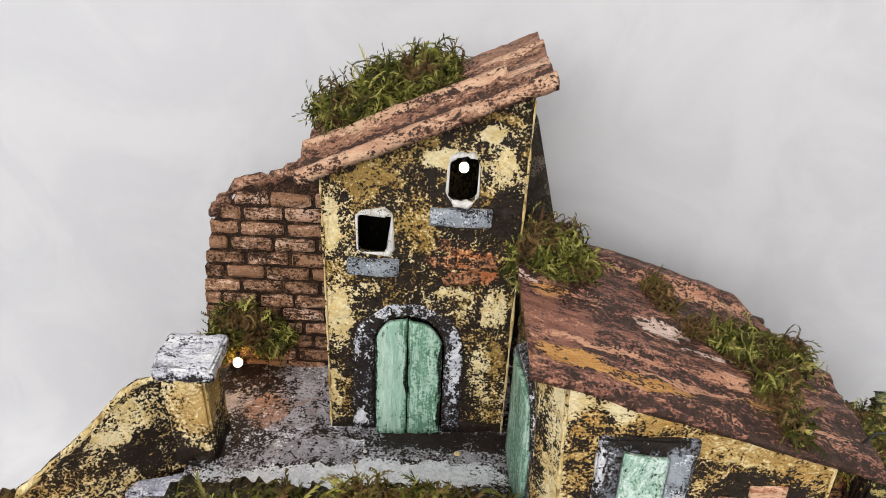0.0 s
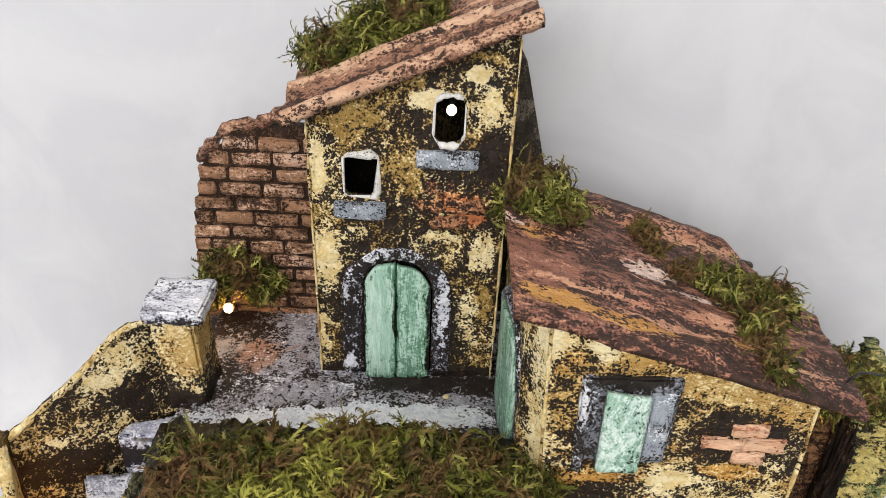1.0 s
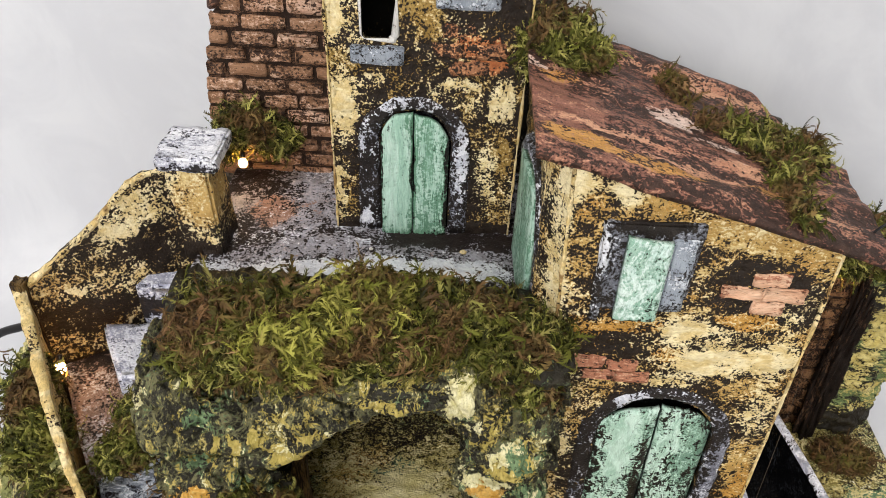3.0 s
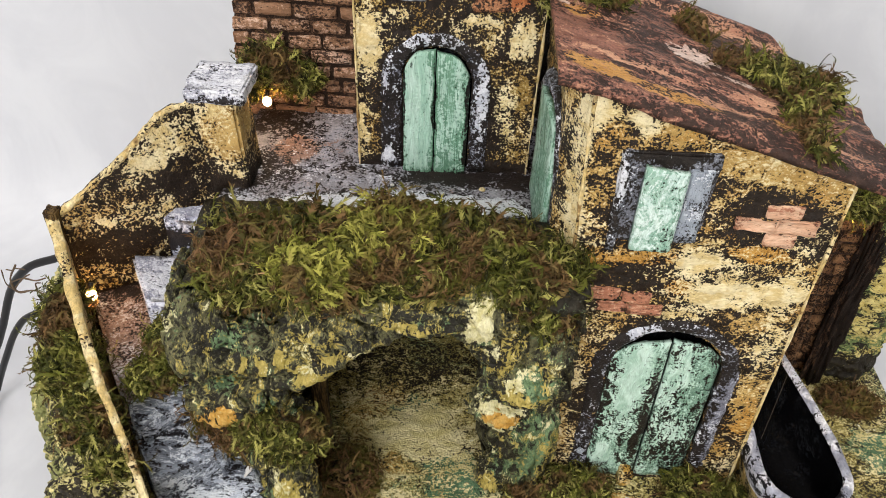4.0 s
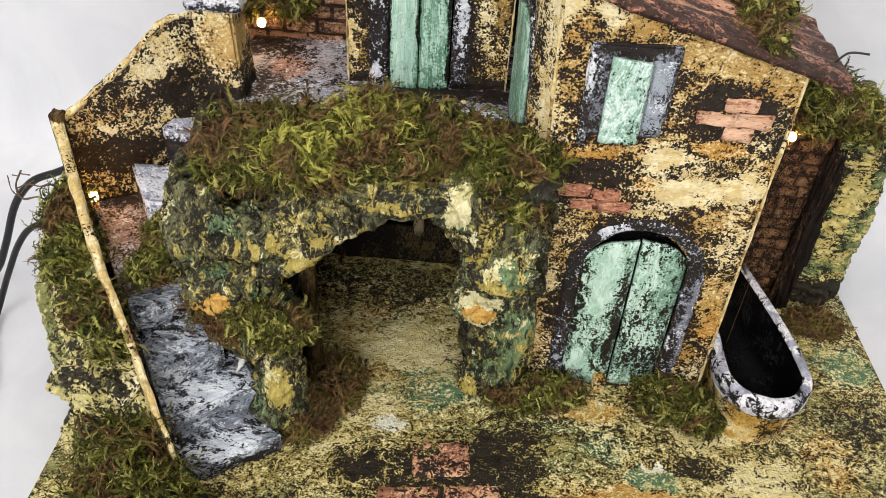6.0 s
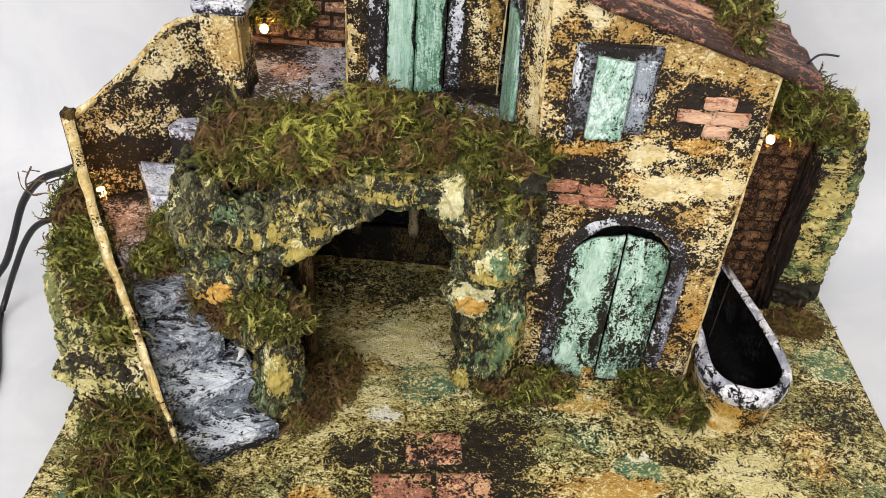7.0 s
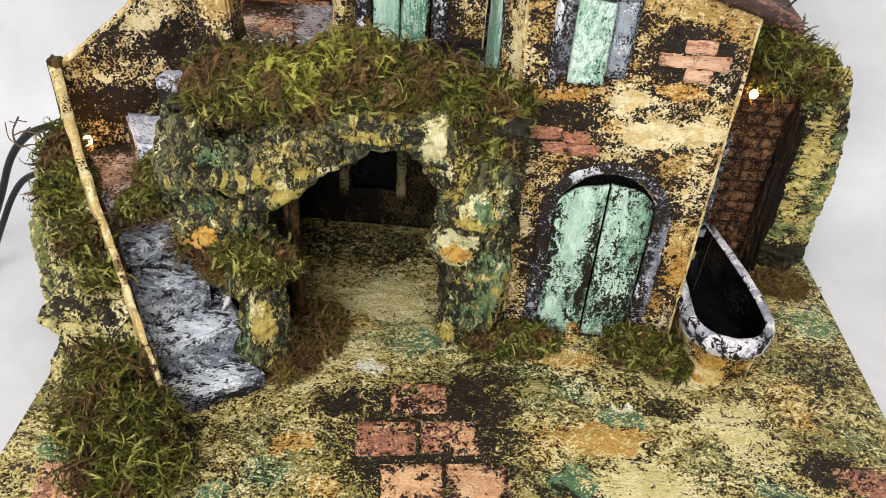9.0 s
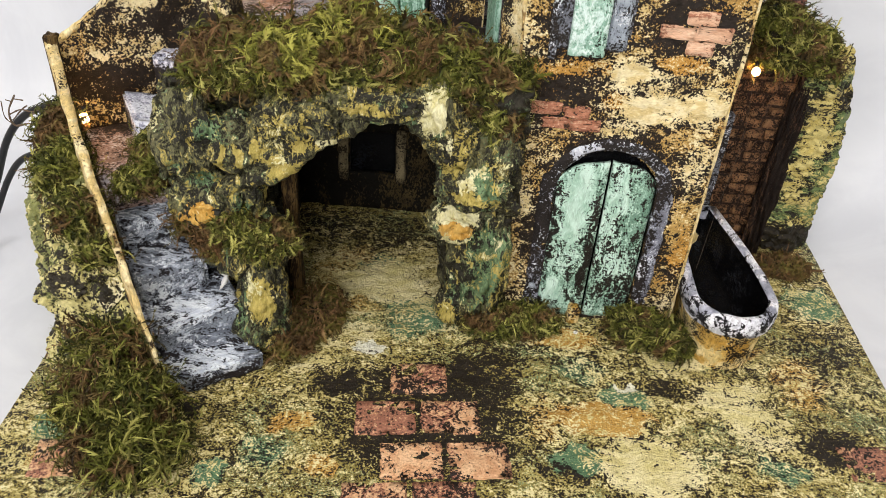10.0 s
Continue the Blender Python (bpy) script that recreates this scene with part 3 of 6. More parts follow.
# Gloss black of the basin; also stands in for dark gaps and niche.
m_black = painted("basin_paint_gap_dark", rgb(12, 12, 14), [(rgb(20, 22, 26), rgb(30, 32, 36), 0.3, 60, 420, None, [])], rough=0.22, pits=0)
m_terratile = dabbed("terracotta_tile_paint", rgb(50, 38, 32), [
    (rgb(146, 98, 79), rgb(168, 116, 93), 0.06, 40, []),
    (rgb(200, 150, 110), rgb(222, 182, 142), -0.10, 44, [(0.045, 0.12, 0, 0.015, 0.010, 0.03, 0.3), (0.012, 0.12, 0, 0.014, 0.010, 0.03, 0.15)])], (), 700, 40, (1, 1, 1), 1.5, 0.9, 1.3, random_tone=0.15, loose=0.2)
m_wood = painted("dark_wood_paint", rgb(48, 36, 24), [(rgb(92, 72, 44), rgb(112, 90, 54), 0.5, 60, 420, (3, 3, 0.3), [])], pits=0)
m_jamb = painted("dull_jamb_paint", rgb(60, 52, 40), [(rgb(120, 108, 82), rgb(140, 128, 98), 0.6, 60, 420, None, [])])
m_cork = painted("dark_cork_paint", rgb(36, 28, 23), [(rgb(70, 52, 40), rgb(88, 66, 50), 0.3, 60, 300, (2, 2, 0.6), [])])
m_board = painted("grey_board", rgb(74, 68, 60), [(rgb(110, 102, 92), rgb(130, 120, 108), 0.4, 60, 560, None, [])])


def backdrop_material():
    n = Nodes("white_sheet")
    c = n.mix(n.step(n.noise(9, 5, 0.62, None, 0.0, 1.2), 0.36, 0.64), rgb(199, 201, 206), rgb(207, 209, 213))
    return n.finish(c, 0.6, n.noise(260, 3), 0.0002, 0.2)


def moss_material(name, tones):
    n = Nodes(name)
    g = n.t.nodes.new("ShaderNodeNewGeometry")
    r = n.t.nodes.new("ShaderNodeValToRGB")
    n.put(g.outputs["Random Per Island"], r.inputs[0])
    while len(r.color_ramp.elements) < len(tones):
        r.color_ramp.elements.new(0.5)
    for i, (e, c) in enumerate(zip(r.color_ramp.elements, tones)):
        e.position, e.color = i / (len(tones) - 1), c
    patch = n.step(n.noise(46, 3, 0.6, None, 5.0), 0.52, 0.58)
    tan = n.mix(n.math("FRACT", n.math("MULTIPLY", g.outputs["Random Per Island"], 7.3)), rgb(38, 28, 18), rgb(120, 90, 60))
    c = n.mix(n.math("MULTIPLY", patch, 0.85), r.outputs[0], tan)
    fresh = n.step(n.noise(48, 3, 0.6, None, 9.0), 0.54, 0.66)
    c = n.mix(n.math("MULTIPLY", fresh, 0.22), c, rgb(110, 114, 42))
    return n.finish(c, 0.6, None, spec=0.12)


def plain(name, colour, rough, metallic=0.0):
    n = Nodes(name)
    c = n.mix(n.step(n.noise(300, 3), 0.3, 0.7), tuple(v * 0.8 for v in colour[:3]) + (1,), colour)
    n.bsdf.inputs["Metallic"].default_value = metallic
    return n.finish(c, rough)


def glowing(name, colour, strength):
    n = Nodes(name)
    n.bsdf.inputs["Emission Color"].default_value = colour
    n.bsdf.inputs["Emission Strength"].default_value = strength
    return n.finish(rgb(250, 240, 220), 0.3)


m_sheet = backdrop_material()
m_moss = moss_material("green_moss", [rgb(22, 22, 9), rgb(56, 60, 23), rgb(104, 106, 44), rgb(32, 32, 13), rgb(172, 168, 92), rgb(62, 50, 29), rgb(82, 86, 34)])
m_moss_bright = moss_material("bright_moss", [rgb(46, 46, 18), rgb(108, 110, 42), rgb(178, 174, 86), rgb(76, 70, 34), rgb(134, 132, 56)])
m_moss_dry = moss_material("dry_moss", [rgb(70, 54, 34), rgb(112, 84, 56), rgb(64, 58, 28), rgb(92, 84, 40), rgb(130, 100, 68)])
m_soil = plain("moss_soil", rgb(36, 31, 18), 0.9)
m_leaf = plain("dry_leaf_skin", rgb(168, 134, 92), 0.7)
m_wire = plain("copper_wire", rgb(96, 84, 70), 0.5, 0.3)
m_cable = plain("black_rubber", rgb(22, 22, 24), 0.35)
m_twig = plain("dry_twig", rgb(96, 80, 64), 0.8)
m_bulb = glowing("lit_bulb", (1.0, 0.54, 0.19, 1), 95.0)
m_bulb_dim = glowing("lit_window_bulb", (1.0, 0.80, 0.52, 1), 9.0)
m_room = plain("room_wall_paint", rgb(226, 224, 218), 0.8)


# ---- building helpers ----
def thing(name, at, label="", category="", group="", kind=""):
    ob = new(name)
    ob.location, ob.empty_display_size = at, 0.01
    return tagged(ob, label, category, group, kind)


def mesh_from(name, verts, faces, material, smooth=True):
    me = bpy.data.meshes.new(name)
    me.from_pydata([tuple(v) for v in verts], [], faces)
    me.validate()
    me.materials.append(material)
    me.polygons.foreach_set("use_smooth", [smooth] * len(me.polygons))
    return me


def root_of(ob):
    return ob if ob.parent is None else root_of(ob.parent)


def hang(ob, parent):
    """Parents ob, whose mesh is in world places, under parent."""
    if parent is not None:
        ob.parent = parent
        if parent.type == "EMPTY":
            ob.matrix_parent_inverse = Matrix.Translation(-parent.location)
    return ob


def piece(name, verts, faces, material, parent, label="", smooth=True):
    ob = hang(new(name, mesh_from(name, verts, faces, material, smooth)), parent)
    return tagged(ob, label)


def part(name, bm, material, parent, label="", smooth=False):
    bmesh.ops.recalc_face_normals(bm, faces=bm.faces)
    me = bpy.data.meshes.new(name)
    bm.to_mesh(me)
    bm.free()
    me.materials.append(material)
    me.polygons.foreach_set("use_smooth", [smooth] * len(me.polygons))
    return tagged(hang(new(name, me), parent), label)


def fbm(p, s, octaves=4):
    return noise.fractal(Vector(p) * s, 0.9, 2.1, octaves)


def ridge(p, s, octaves=4):
    return 1 - 2 * abs(noise.fractal(Vector(p) * s, 0.8, 2.2, octaves))


def crag(p, s):
    """Lumps parted by deep cracks, 0..1."""
    w = Vector(p) + 0.35 / s * Vector((fbm(p, s * 1.3, 3), fbm(Vector(p) + Vector((4, 0, 0)), s * 1.3, 3), fbm(Vector(p) + Vector((0, 7, 0)), s * 1.3, 3)))
    d = noise.voronoi(w * s)[0]
    k = min(1.0, (d[1] - d[0]) / 0.28)
    return (1 - (1 - k) ** 2) * (1 - 0.45 * d[0])


def block(x0, x1, y0, y1, z0, z1, cuts=6, wobble=0.0008, bevel=0.0012, turn=None):
    """A rough, hand-made block."""
    bm = bmesh.new()
    bmesh.ops.create_cube(bm, size=1)
    bmesh.ops.scale(bm, vec=(x1 - x0, y1 - y0, z1 - z0), verts=bm.verts)
    bmesh.ops.bevel(bm, geom=bm.edges[:], offset=bevel, segments=2, affect="EDGES")
    bmesh.ops.subdivide_edges(bm, edges=bm.edges[:], cuts=cuts, use_grid_fill=True)
    if turn is not None:
        bmesh.ops.rotate(bm, cent=(0, 0, 0), matrix=turn, verts=bm.verts)
    bmesh.ops.translate(bm, vec=((x0 + x1) / 2, (y0 + y1) / 2, (z0 + z1) / 2), verts=bm.verts)
    for v in bm.verts:
        v.co += v.normal * wobble * (fbm(v.co, 90, 3) + 0.5 * fbm(v.co, 300, 2))
    return bm


def sheet(fn, nu, nv, back, hole=None):
    """A grid fn(u, v) with thickness 'back' (a vector) and holes."""
    back = Vector(back)
    front = [fn(i / nu, j / nv) for j in range(nv + 1) for i in range(nu + 1)]
    keep = np.ones((nv, nu), bool)
    if hole:
        for j in range(nv):
            for i in range(nu):
                keep[j, i] = not hole((i + 0.5) / nu, (j + 0.5) / nv)
    n = len(front)
    verts = front + [p + back for p in front]
    faces = []
    at = lambda i, j: j * (nu + 1) + i
    for j in range(nv):
        for i in range(nu):
            if not keep[j, i]:
                continue
            a, b, c, d = at(i, j), at(i + 1, j), at(i + 1, j + 1), at(i, j + 1)
            faces.append((a, b, c, d))
            faces.append((a + n, d + n, c + n, b + n))
            for (di, dj, e, f) in ((0, -1, a, b), (1, 0, b, c), (0, 1, c, d), (-1, 0, d, a)):
                ii, jj = i + di, j + dj
                if ii < 0 or jj < 0 or ii >= nu or jj >= nv or not keep[jj, ii]:
                    faces.append((f, e, e + n, f + n))
    used = sorted({k for f in faces for k in f})
    where = {k: i for i, k in enumerate(used)}
    return [verts[k] for k in used], [tuple(where[k] for k in f) for f in faces]


def bilinear(a, b, c, d, rough=0.0008, normal=(0, -1, 0), seed=0.0):
    """A rough four-cornered surface: a, b below, d, c above."""
    a, b, c, d, normal = (Vector(p) for p in (a, b, c, d, normal))
    off = Vector((seed, -seed, seed * 0.5))

    def fn(u, v):
        p = (a * (1 - u) + b * u) * (1 - v) + (d * (1 - u) + c * u) * v
        return p + normal * rough * (fbm(p + off, 60, 3) + 0.6 * fbm(p + off, 260, 2))

    return fn


def tube(path, radius, sides=8, closed=False, wobble=0.0, flat=1.0):
    """A tube along a path; flat squeezes it along y."""
    pts = [Vector(p) for p in path]
    verts, faces, n = [], [], len(pts)
    side = None
    for k, p in enumerate(pts):
        ahead = (pts[(k + 1) % n] - pts[k - 1]) if closed else (pts[min(k + 1, n - 1)] - pts[max(k - 1, 0)])
        ahead.normalize()
        ref = Vector((0, 1, 0)) if abs(ahead.y) < 0.9 else Vector((1, 0, 0))
        s = ahead.cross(ref).normalized()
        up = s.cross(ahead)
        r = radius(k / max(1, n - 1)) if callable(radius) else radius
        r *= 1 + wobble * fbm(p, 200, 3)
        for q in range(sides):
            a = 2 * math.pi * q / sides
            o = s * math.cos(a) * r + up * math.sin(a) * r
            verts.append(p + Vector((o.x, o.y * flat, o.z)))
    for k in range(n if closed else n - 1):
        for q in range(sides):
            a, b = k * sides + q, k * sides + (q + 1) % sides
            c, d = ((k + 1) % n) * sides + (q + 1) % sides, ((k + 1) % n) * sides + q
            faces.append((a, b, c, d))
    if not closed:
        faces.append(tuple(range(sides))[::-1])
        faces.append(tuple((n - 1) * sides + q for q in range(sides)))
    return verts, faces


def smooth_path(pts, steps=6):
    """Catmull-Rom through the points."""
    p = [Vector(q) for q in pts]
    p = [p[0] * 2 - p[1]] + p + [p[-1] * 2 - p[-2]]
    out = []
    for k in range(1, len(p) - 2):
        for s in range(steps):
            t = s / steps
            out.append(0.5 * (2 * p[k] + (p[k + 1] - p[k - 1]) * t + (2 * p[k - 1] - 5 * p[k] + 4 * p[k + 1] - p[k + 2]) * t * t + (3 * p[k] - p[k - 1] - 3 * p[k + 1] + p[k + 2]) * t ** 3))
    return out + [p[-2]]


def lump(c, r, seed, detail=4, amp=0.35, freq=1.0, furrow=0.0):
    """A craggy lump of plaster rock."""
    bm = bmesh.new()
    bmesh.ops.create_icosphere(bm, subdivisions=detail, radius=1)
    off = Vector((seed * 3.1, seed * 1.7, -seed * 2.3))
    for v in bm.verts:
        n = v.co.normalized()
        h = 0.45 * fbm(n * 1.1 + off, freq, 3) + 0.8 * crag(n * 0.9 + off, freq * 1.5) - 0.35 + 0.12 * fbm(n + off, freq * 6, 3) + furrow * ridge(Vector((n.x * 0.7, n.y, n.z * 1.4)) + off, freq * 2.4, 3)
        v.co = Vector((n.x * r[0], n.y * r[1], n.z * r[2])) * (1 + amp * h) + Vector(c)
    return bm


def fronds(points, normals, length, width, seed, droop=0.5, spread=0.8):
    """Feathery moss fronds: a tapering, curling rib with leaflets on both sides; every frond is one island."""
    rng = np.random.default_rng(seed)
    P, N = np.asarray(points, float), np.asarray(normals, float)
    n, K = len(P), 8
    unit = lambda a: a / (np.linalg.norm(a, axis=1, keepdims=True) + 1e-9)
    D = unit(unit(N) * 0.55 + spread * rng.normal(size=(n, 3)) + np.array([0, -0.1, -0.35 * droop]))
    A = unit(np.cross(D, rng.normal(size=(n, 3)) + np.array([0, 0, droop])))
    turn = rng.uniform(0.25, 1.1, (n, 1)) * rng.choice([-0.6, 1.0, 1.0], (n, 1))
    L = length * 1.25 * rng.uniform(0.5, 1.35, (n, 1))
    W = width * 1.55 * rng.choice([0.7, 1.0, 1.4], (n, 1), p=[0.4, 0.4, 0.2]) * rng.uniform(0.8, 1.2, (n, 1))
    mids, way, side = [P], D, []
    for k in range(K):
        side.append(unit(np.cross(way, A) * 0.35 + A))
        mids.append(mids[-1] + way * L / K)
        c, s = np.cos(turn), np.sin(turn)
        way = unit(way * c + np.cross(A, way) * s + rng.normal(size=(n, 3)) * 0.2)
    V = []
    for k in range(K):
        w = W * 0.34 * (1 - 0.65 * k / K)
        V += [mids[k] - side[k] * w, mids[k] + side[k] * w]
    V.append(mids[K])
    for k in range(1, K):
        ahead = mids[k + 1] - mids[k]
        w = W * (0.85 - 0.55 * k / K) * rng.uniform(0.6, 1.25, (n, 1))
        lift = np.cross(side[k], ahead) * 0.35
        for way_out in (-1, 1):
            root = mids[k] + side[k] * way_out * W * 0.2
            V += [root + ahead * 0.8, root + ahead * 1.25 + side[k] * way_out * w + lift]
    per = len(V)
    V = np.stack(V, 1).reshape(-1, 3)
    F = [(2 * k, 2 * k + 1, 2 * k + 3, 2 * k + 2) for k in range(K - 1)] + [(2 * K - 2, 2 * K - 1, 2 * K)]
    for k in range(1, K):
        i = 2 * K + 1 + 4 * (k - 1)
        F += [(2 * k, i, i + 1), (2 * k + 1, i + 3, i + 2)]
    return V, [tuple(f + per * q for f in t) for q in range(n) for t in F]


def moss(name, blobs, count, material, seed, label, length=0.011, width=0.0011, droop=0.5, up=0.25, spread=0.8, core=True):
    """A clump over some ellipsoids (centre, radii): a dark lumpy core and many fronds."""
    rng = np.random.default_rng(seed)
    c0 = blobs[0][0]
    clump = thing(name, (c0[0], c0[1], c0[2]), label, "moss")
    areas = np.array([r[0] * r[1] + r[1] * r[2] + r[0] * r[2] for _, r in blobs])
    P, N = [], []
    for (c, r), a in zip(blobs, areas / areas.sum()):
        m = int(count * 2.3 * a)
        d = rng.normal(size=(m, 3))
        d[:, 2] = np.abs(d[:, 2]) * 1.0 - 0.15
        d[:, 1] -= 0.25
        d /= np.linalg.norm(d, axis=1, keepdims=True)
        P.append(np.array(c) + d * np.array(r) * rng.uniform(0.82, 1.06, (m, 1)))
        q = d / np.array(r)
        q /= np.linalg.norm(q, axis=1, keepdims=True)
        N.append(q + np.array([0, 0, up]))
    V, F = fronds(np.concatenate(P), np.concatenate(N), length, width, seed, droop, spread)
    piece("fronds", V, F, material, clump, smooth=False)
    if core:
        for k, (c, r) in enumerate(blobs):
            part("moss_bed", lump(c, [v * 0.82 for v in r], seed + k, 3, 0.25), m_soil, clump, smooth=True)
    return clump


# ---- the setting ----
def cyclorama():
    prof = [(-1.0, -0.006), (0.0, -0.006), (0.3, -0.006), (0.40, -0.006), (0.425, -0.004), (0.445, 0.004), (0.458, 0.016), (0.466, 0.035), (0.47, 0.06), (0.472, 0.2), (0.474, 0.9), (0.476, 1.2)]
    xs = [-1.5, -1.0, -0.4, 0.0, 0.4, 1.0, 1.5]
    verts = [(x, y, z) for x in xs for y, z in prof] + [(x, y + (0.01 if z > 0.03 else 0.0), z - 0.01) for x in xs for y, z in prof]
    m, k = len(prof), len(prof) * len(xs)
    faces = [(i * m + j, i * m + j + 1, (i + 1) * m + j + 1, (i + 1) * m + j) for i in range(len(xs) - 1) for j in range(m - 1)]
    faces += [tuple(v + k for v in f[::-1]) for f in faces]
    ob = new("backdrop", mesh_from("backdrop", verts, faces, m_sheet))
    return tagged(ob, "plain white sheet curving from tabletop up the wall", "backdrop", kind="structure")


cyclorama()


def table():
    t = thing("table", (0, -0.25, -0.76), "plain white table under the sheet", "table")
    for name, a, b, c, d, e, f in (("tabletop", -1.5, 1.5, -1.0, 0.46, -0.046, -0.0165), ("leg", -1.44, -1.38, -0.94, -0.88, -0.76, -0.046), ("leg", 1.38, 1.44, -0.94, -0.88, -0.76, -0.046), ("leg", -1.44, -1.38, 0.34, 0.40, -0.76, -0.046), ("leg", 1.38, 1.44, 0.34, 0.40, -0.76, -0.046)):
        part(name, block(a, b, c, d, e, f, 1, 0.0, 0.004), m_room, t)


table()


def room():
    x0, x1, y0, y1, z0, z1 = -1.9, 1.9, -1.8, 0.6, -0.76, 1.85
    slabs = (("floor", x0, x1, y0, y1, z0 - 0.1, z0), ("ceiling", x0, x1, y0, y1, z1, z1 + 0.1), ("wall_north", x0, x1, y1, y1 + 0.1, z0, z1),
             ("wall_east", x1, x1 + 0.1, y0, y1, z0, z1), ("wall_west", x0 - 0.1, x0, y0, y1, z0, z1),
             ("wall_south", 0.45, x1, y0 - 0.1, y0, z0, z1), ("wall_south_side", x0, -1.3, y0 - 0.1, y0, z0, z1),
             ("wall_south_low", -1.3, 0.45, y0 - 0.1, y0, z0, 0.4), ("wall_south_high", -1.3, 0.45, y0 - 0.1, y0, 1.75, z1))
    for name, a, b, c, d, e, f in slabs:
        bm = bmesh.new()
        bmesh.ops.create_cube(bm, size=1, matrix=Matrix.Translation(((a + b) / 2, (c + d) / 2, (e + f) / 2)) @ Matrix.Diagonal((b - a, d - c, f - e, 1)))
        tagged(part(name, bm, m_room, None), "plain off-white room surface", "wall", kind="structure")


room()


def base_board():
    x0, x1, y0, y1 = -0.2195, 0.302, 0.02, 0.405
    board = thing("base_board", (0.04, 0.2, -0.006), "thin wooden base board painted in mossy green and ochre", "base board")

    def fn(u, v):
        x, y = x0 + (x1 - x0) * u - 0.006 * v * u, y0 + (y1 - y0) * v
        inside = min(1, 40 * min(u, 1 - u, v, 1 - v))
        h = 0.0011 * fbm((x, y * 1.6, 0.3), 38, 4) + 0.0011 * ridge((x * 0.7, y * 1.8, 0.9), 110, 3)
        return Vector((x, y, h * inside - 0.0004))

    v, f = sheet(fn, 210, 160, (0, 0, -0.0052))
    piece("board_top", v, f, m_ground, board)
    rows = [(-0.010, 0.168, 1), (-0.0265, 0.1355, 2), (-0.009, 0.1065, 2), (-0.026, 0.078, 2), (-0.192, 0.0895, 1), (0.252, 0.1305, 1)]
    for a, b, n in rows:
        for k in range(n):
            turn = Matrix.Rotation(0.11, 3, "Z")
            x, y = a + 0.037 * k, b + 0.0041 * k
            bm = block(x, x + 0.0345, y, y + 0.025, -0.0022, 0.0008, 5, 0.0007, 0.0005, turn)
            part("tile", bm, m_terratile, board, smooth=True)
    return board


base_board()


# ---- house ----
def in_arch(x, z, cx, half, z0, spring, rise=0.62):
    if z < z0 or abs(x - cx) > half:
        return False
    return z < spring or ((x - cx) / half) ** 2 + ((z - spring) / (half * rise)) ** 2 < 1


def arch_band(outer, inner, y, thick=0.0025, rough=0.0007):
    """A flat band between two arches (cx, half, z0, spring), hand-laid."""
    def line(cx, half, z0, spring):
        pts = [(cx - half, z0 + (spring - z0) * k / 14) for k in range(14)]
        pts += [(cx - half * math.cos(math.pi * k / 30), spring + half * math.sin(math.pi * k / 30)) for k in range(31)]
        return pts + [(cx + half, spring - (spring - z0) * k / 14) for k in range(1, 15)]
    a, b = line(*outer), line(*inner)
    n = len(a) - 1

    def fn(u, v):
        i = min(int(u * n + 0.5), n)
        x, z = a[i][0] * (1 - v) + b[i][0] * v, a[i][1] * (1 - v) + b[i][1] * v
        x, z = x + 0.0011 * fbm((x, 2, z), 130, 3), z + 0.0011 * fbm((x, 6, z), 130, 3)
        round_off = 0.0012 * (2 * v - 1) ** 4
        return Vector((x, y + round_off - rough * fbm((x, 0, z), 150, 3), z))

    return sheet(fn, n, 8, (0, thick, 0))


def leaf(name, x0, x1, z0, zl, zr, y, material, parent, label, turn=0.0, bow=0.0):
    """A plank door leaf with a slanting, rounded top."""
    nu, nv = 14, 40

    def fn(u, v):
        top = zl + (zr - zl) * u - abs(bow) * max(0, (0.6 - u if bow < 0 else u - 0.4) / 0.6) ** 2.4
        x, z = x0 + (x1 - x0) * u, z0 + (top - z0) * v
        p = Vector((x, y + turn * u, z))
        edge = min(u, 1 - u)
        bulge = 0.0012 * (1 - max(0, 1 - edge * 8) ** 2)
        groove = 0.0005 * fbm((x * 4, 0, z * 0.4), 120, 3)
        return p + Vector((0, -bulge - groove, 0))

    v, f = sheet(fn, nu, nv, (0, 0.003, 0))
    return piece(name, v, f, material, parent, label)


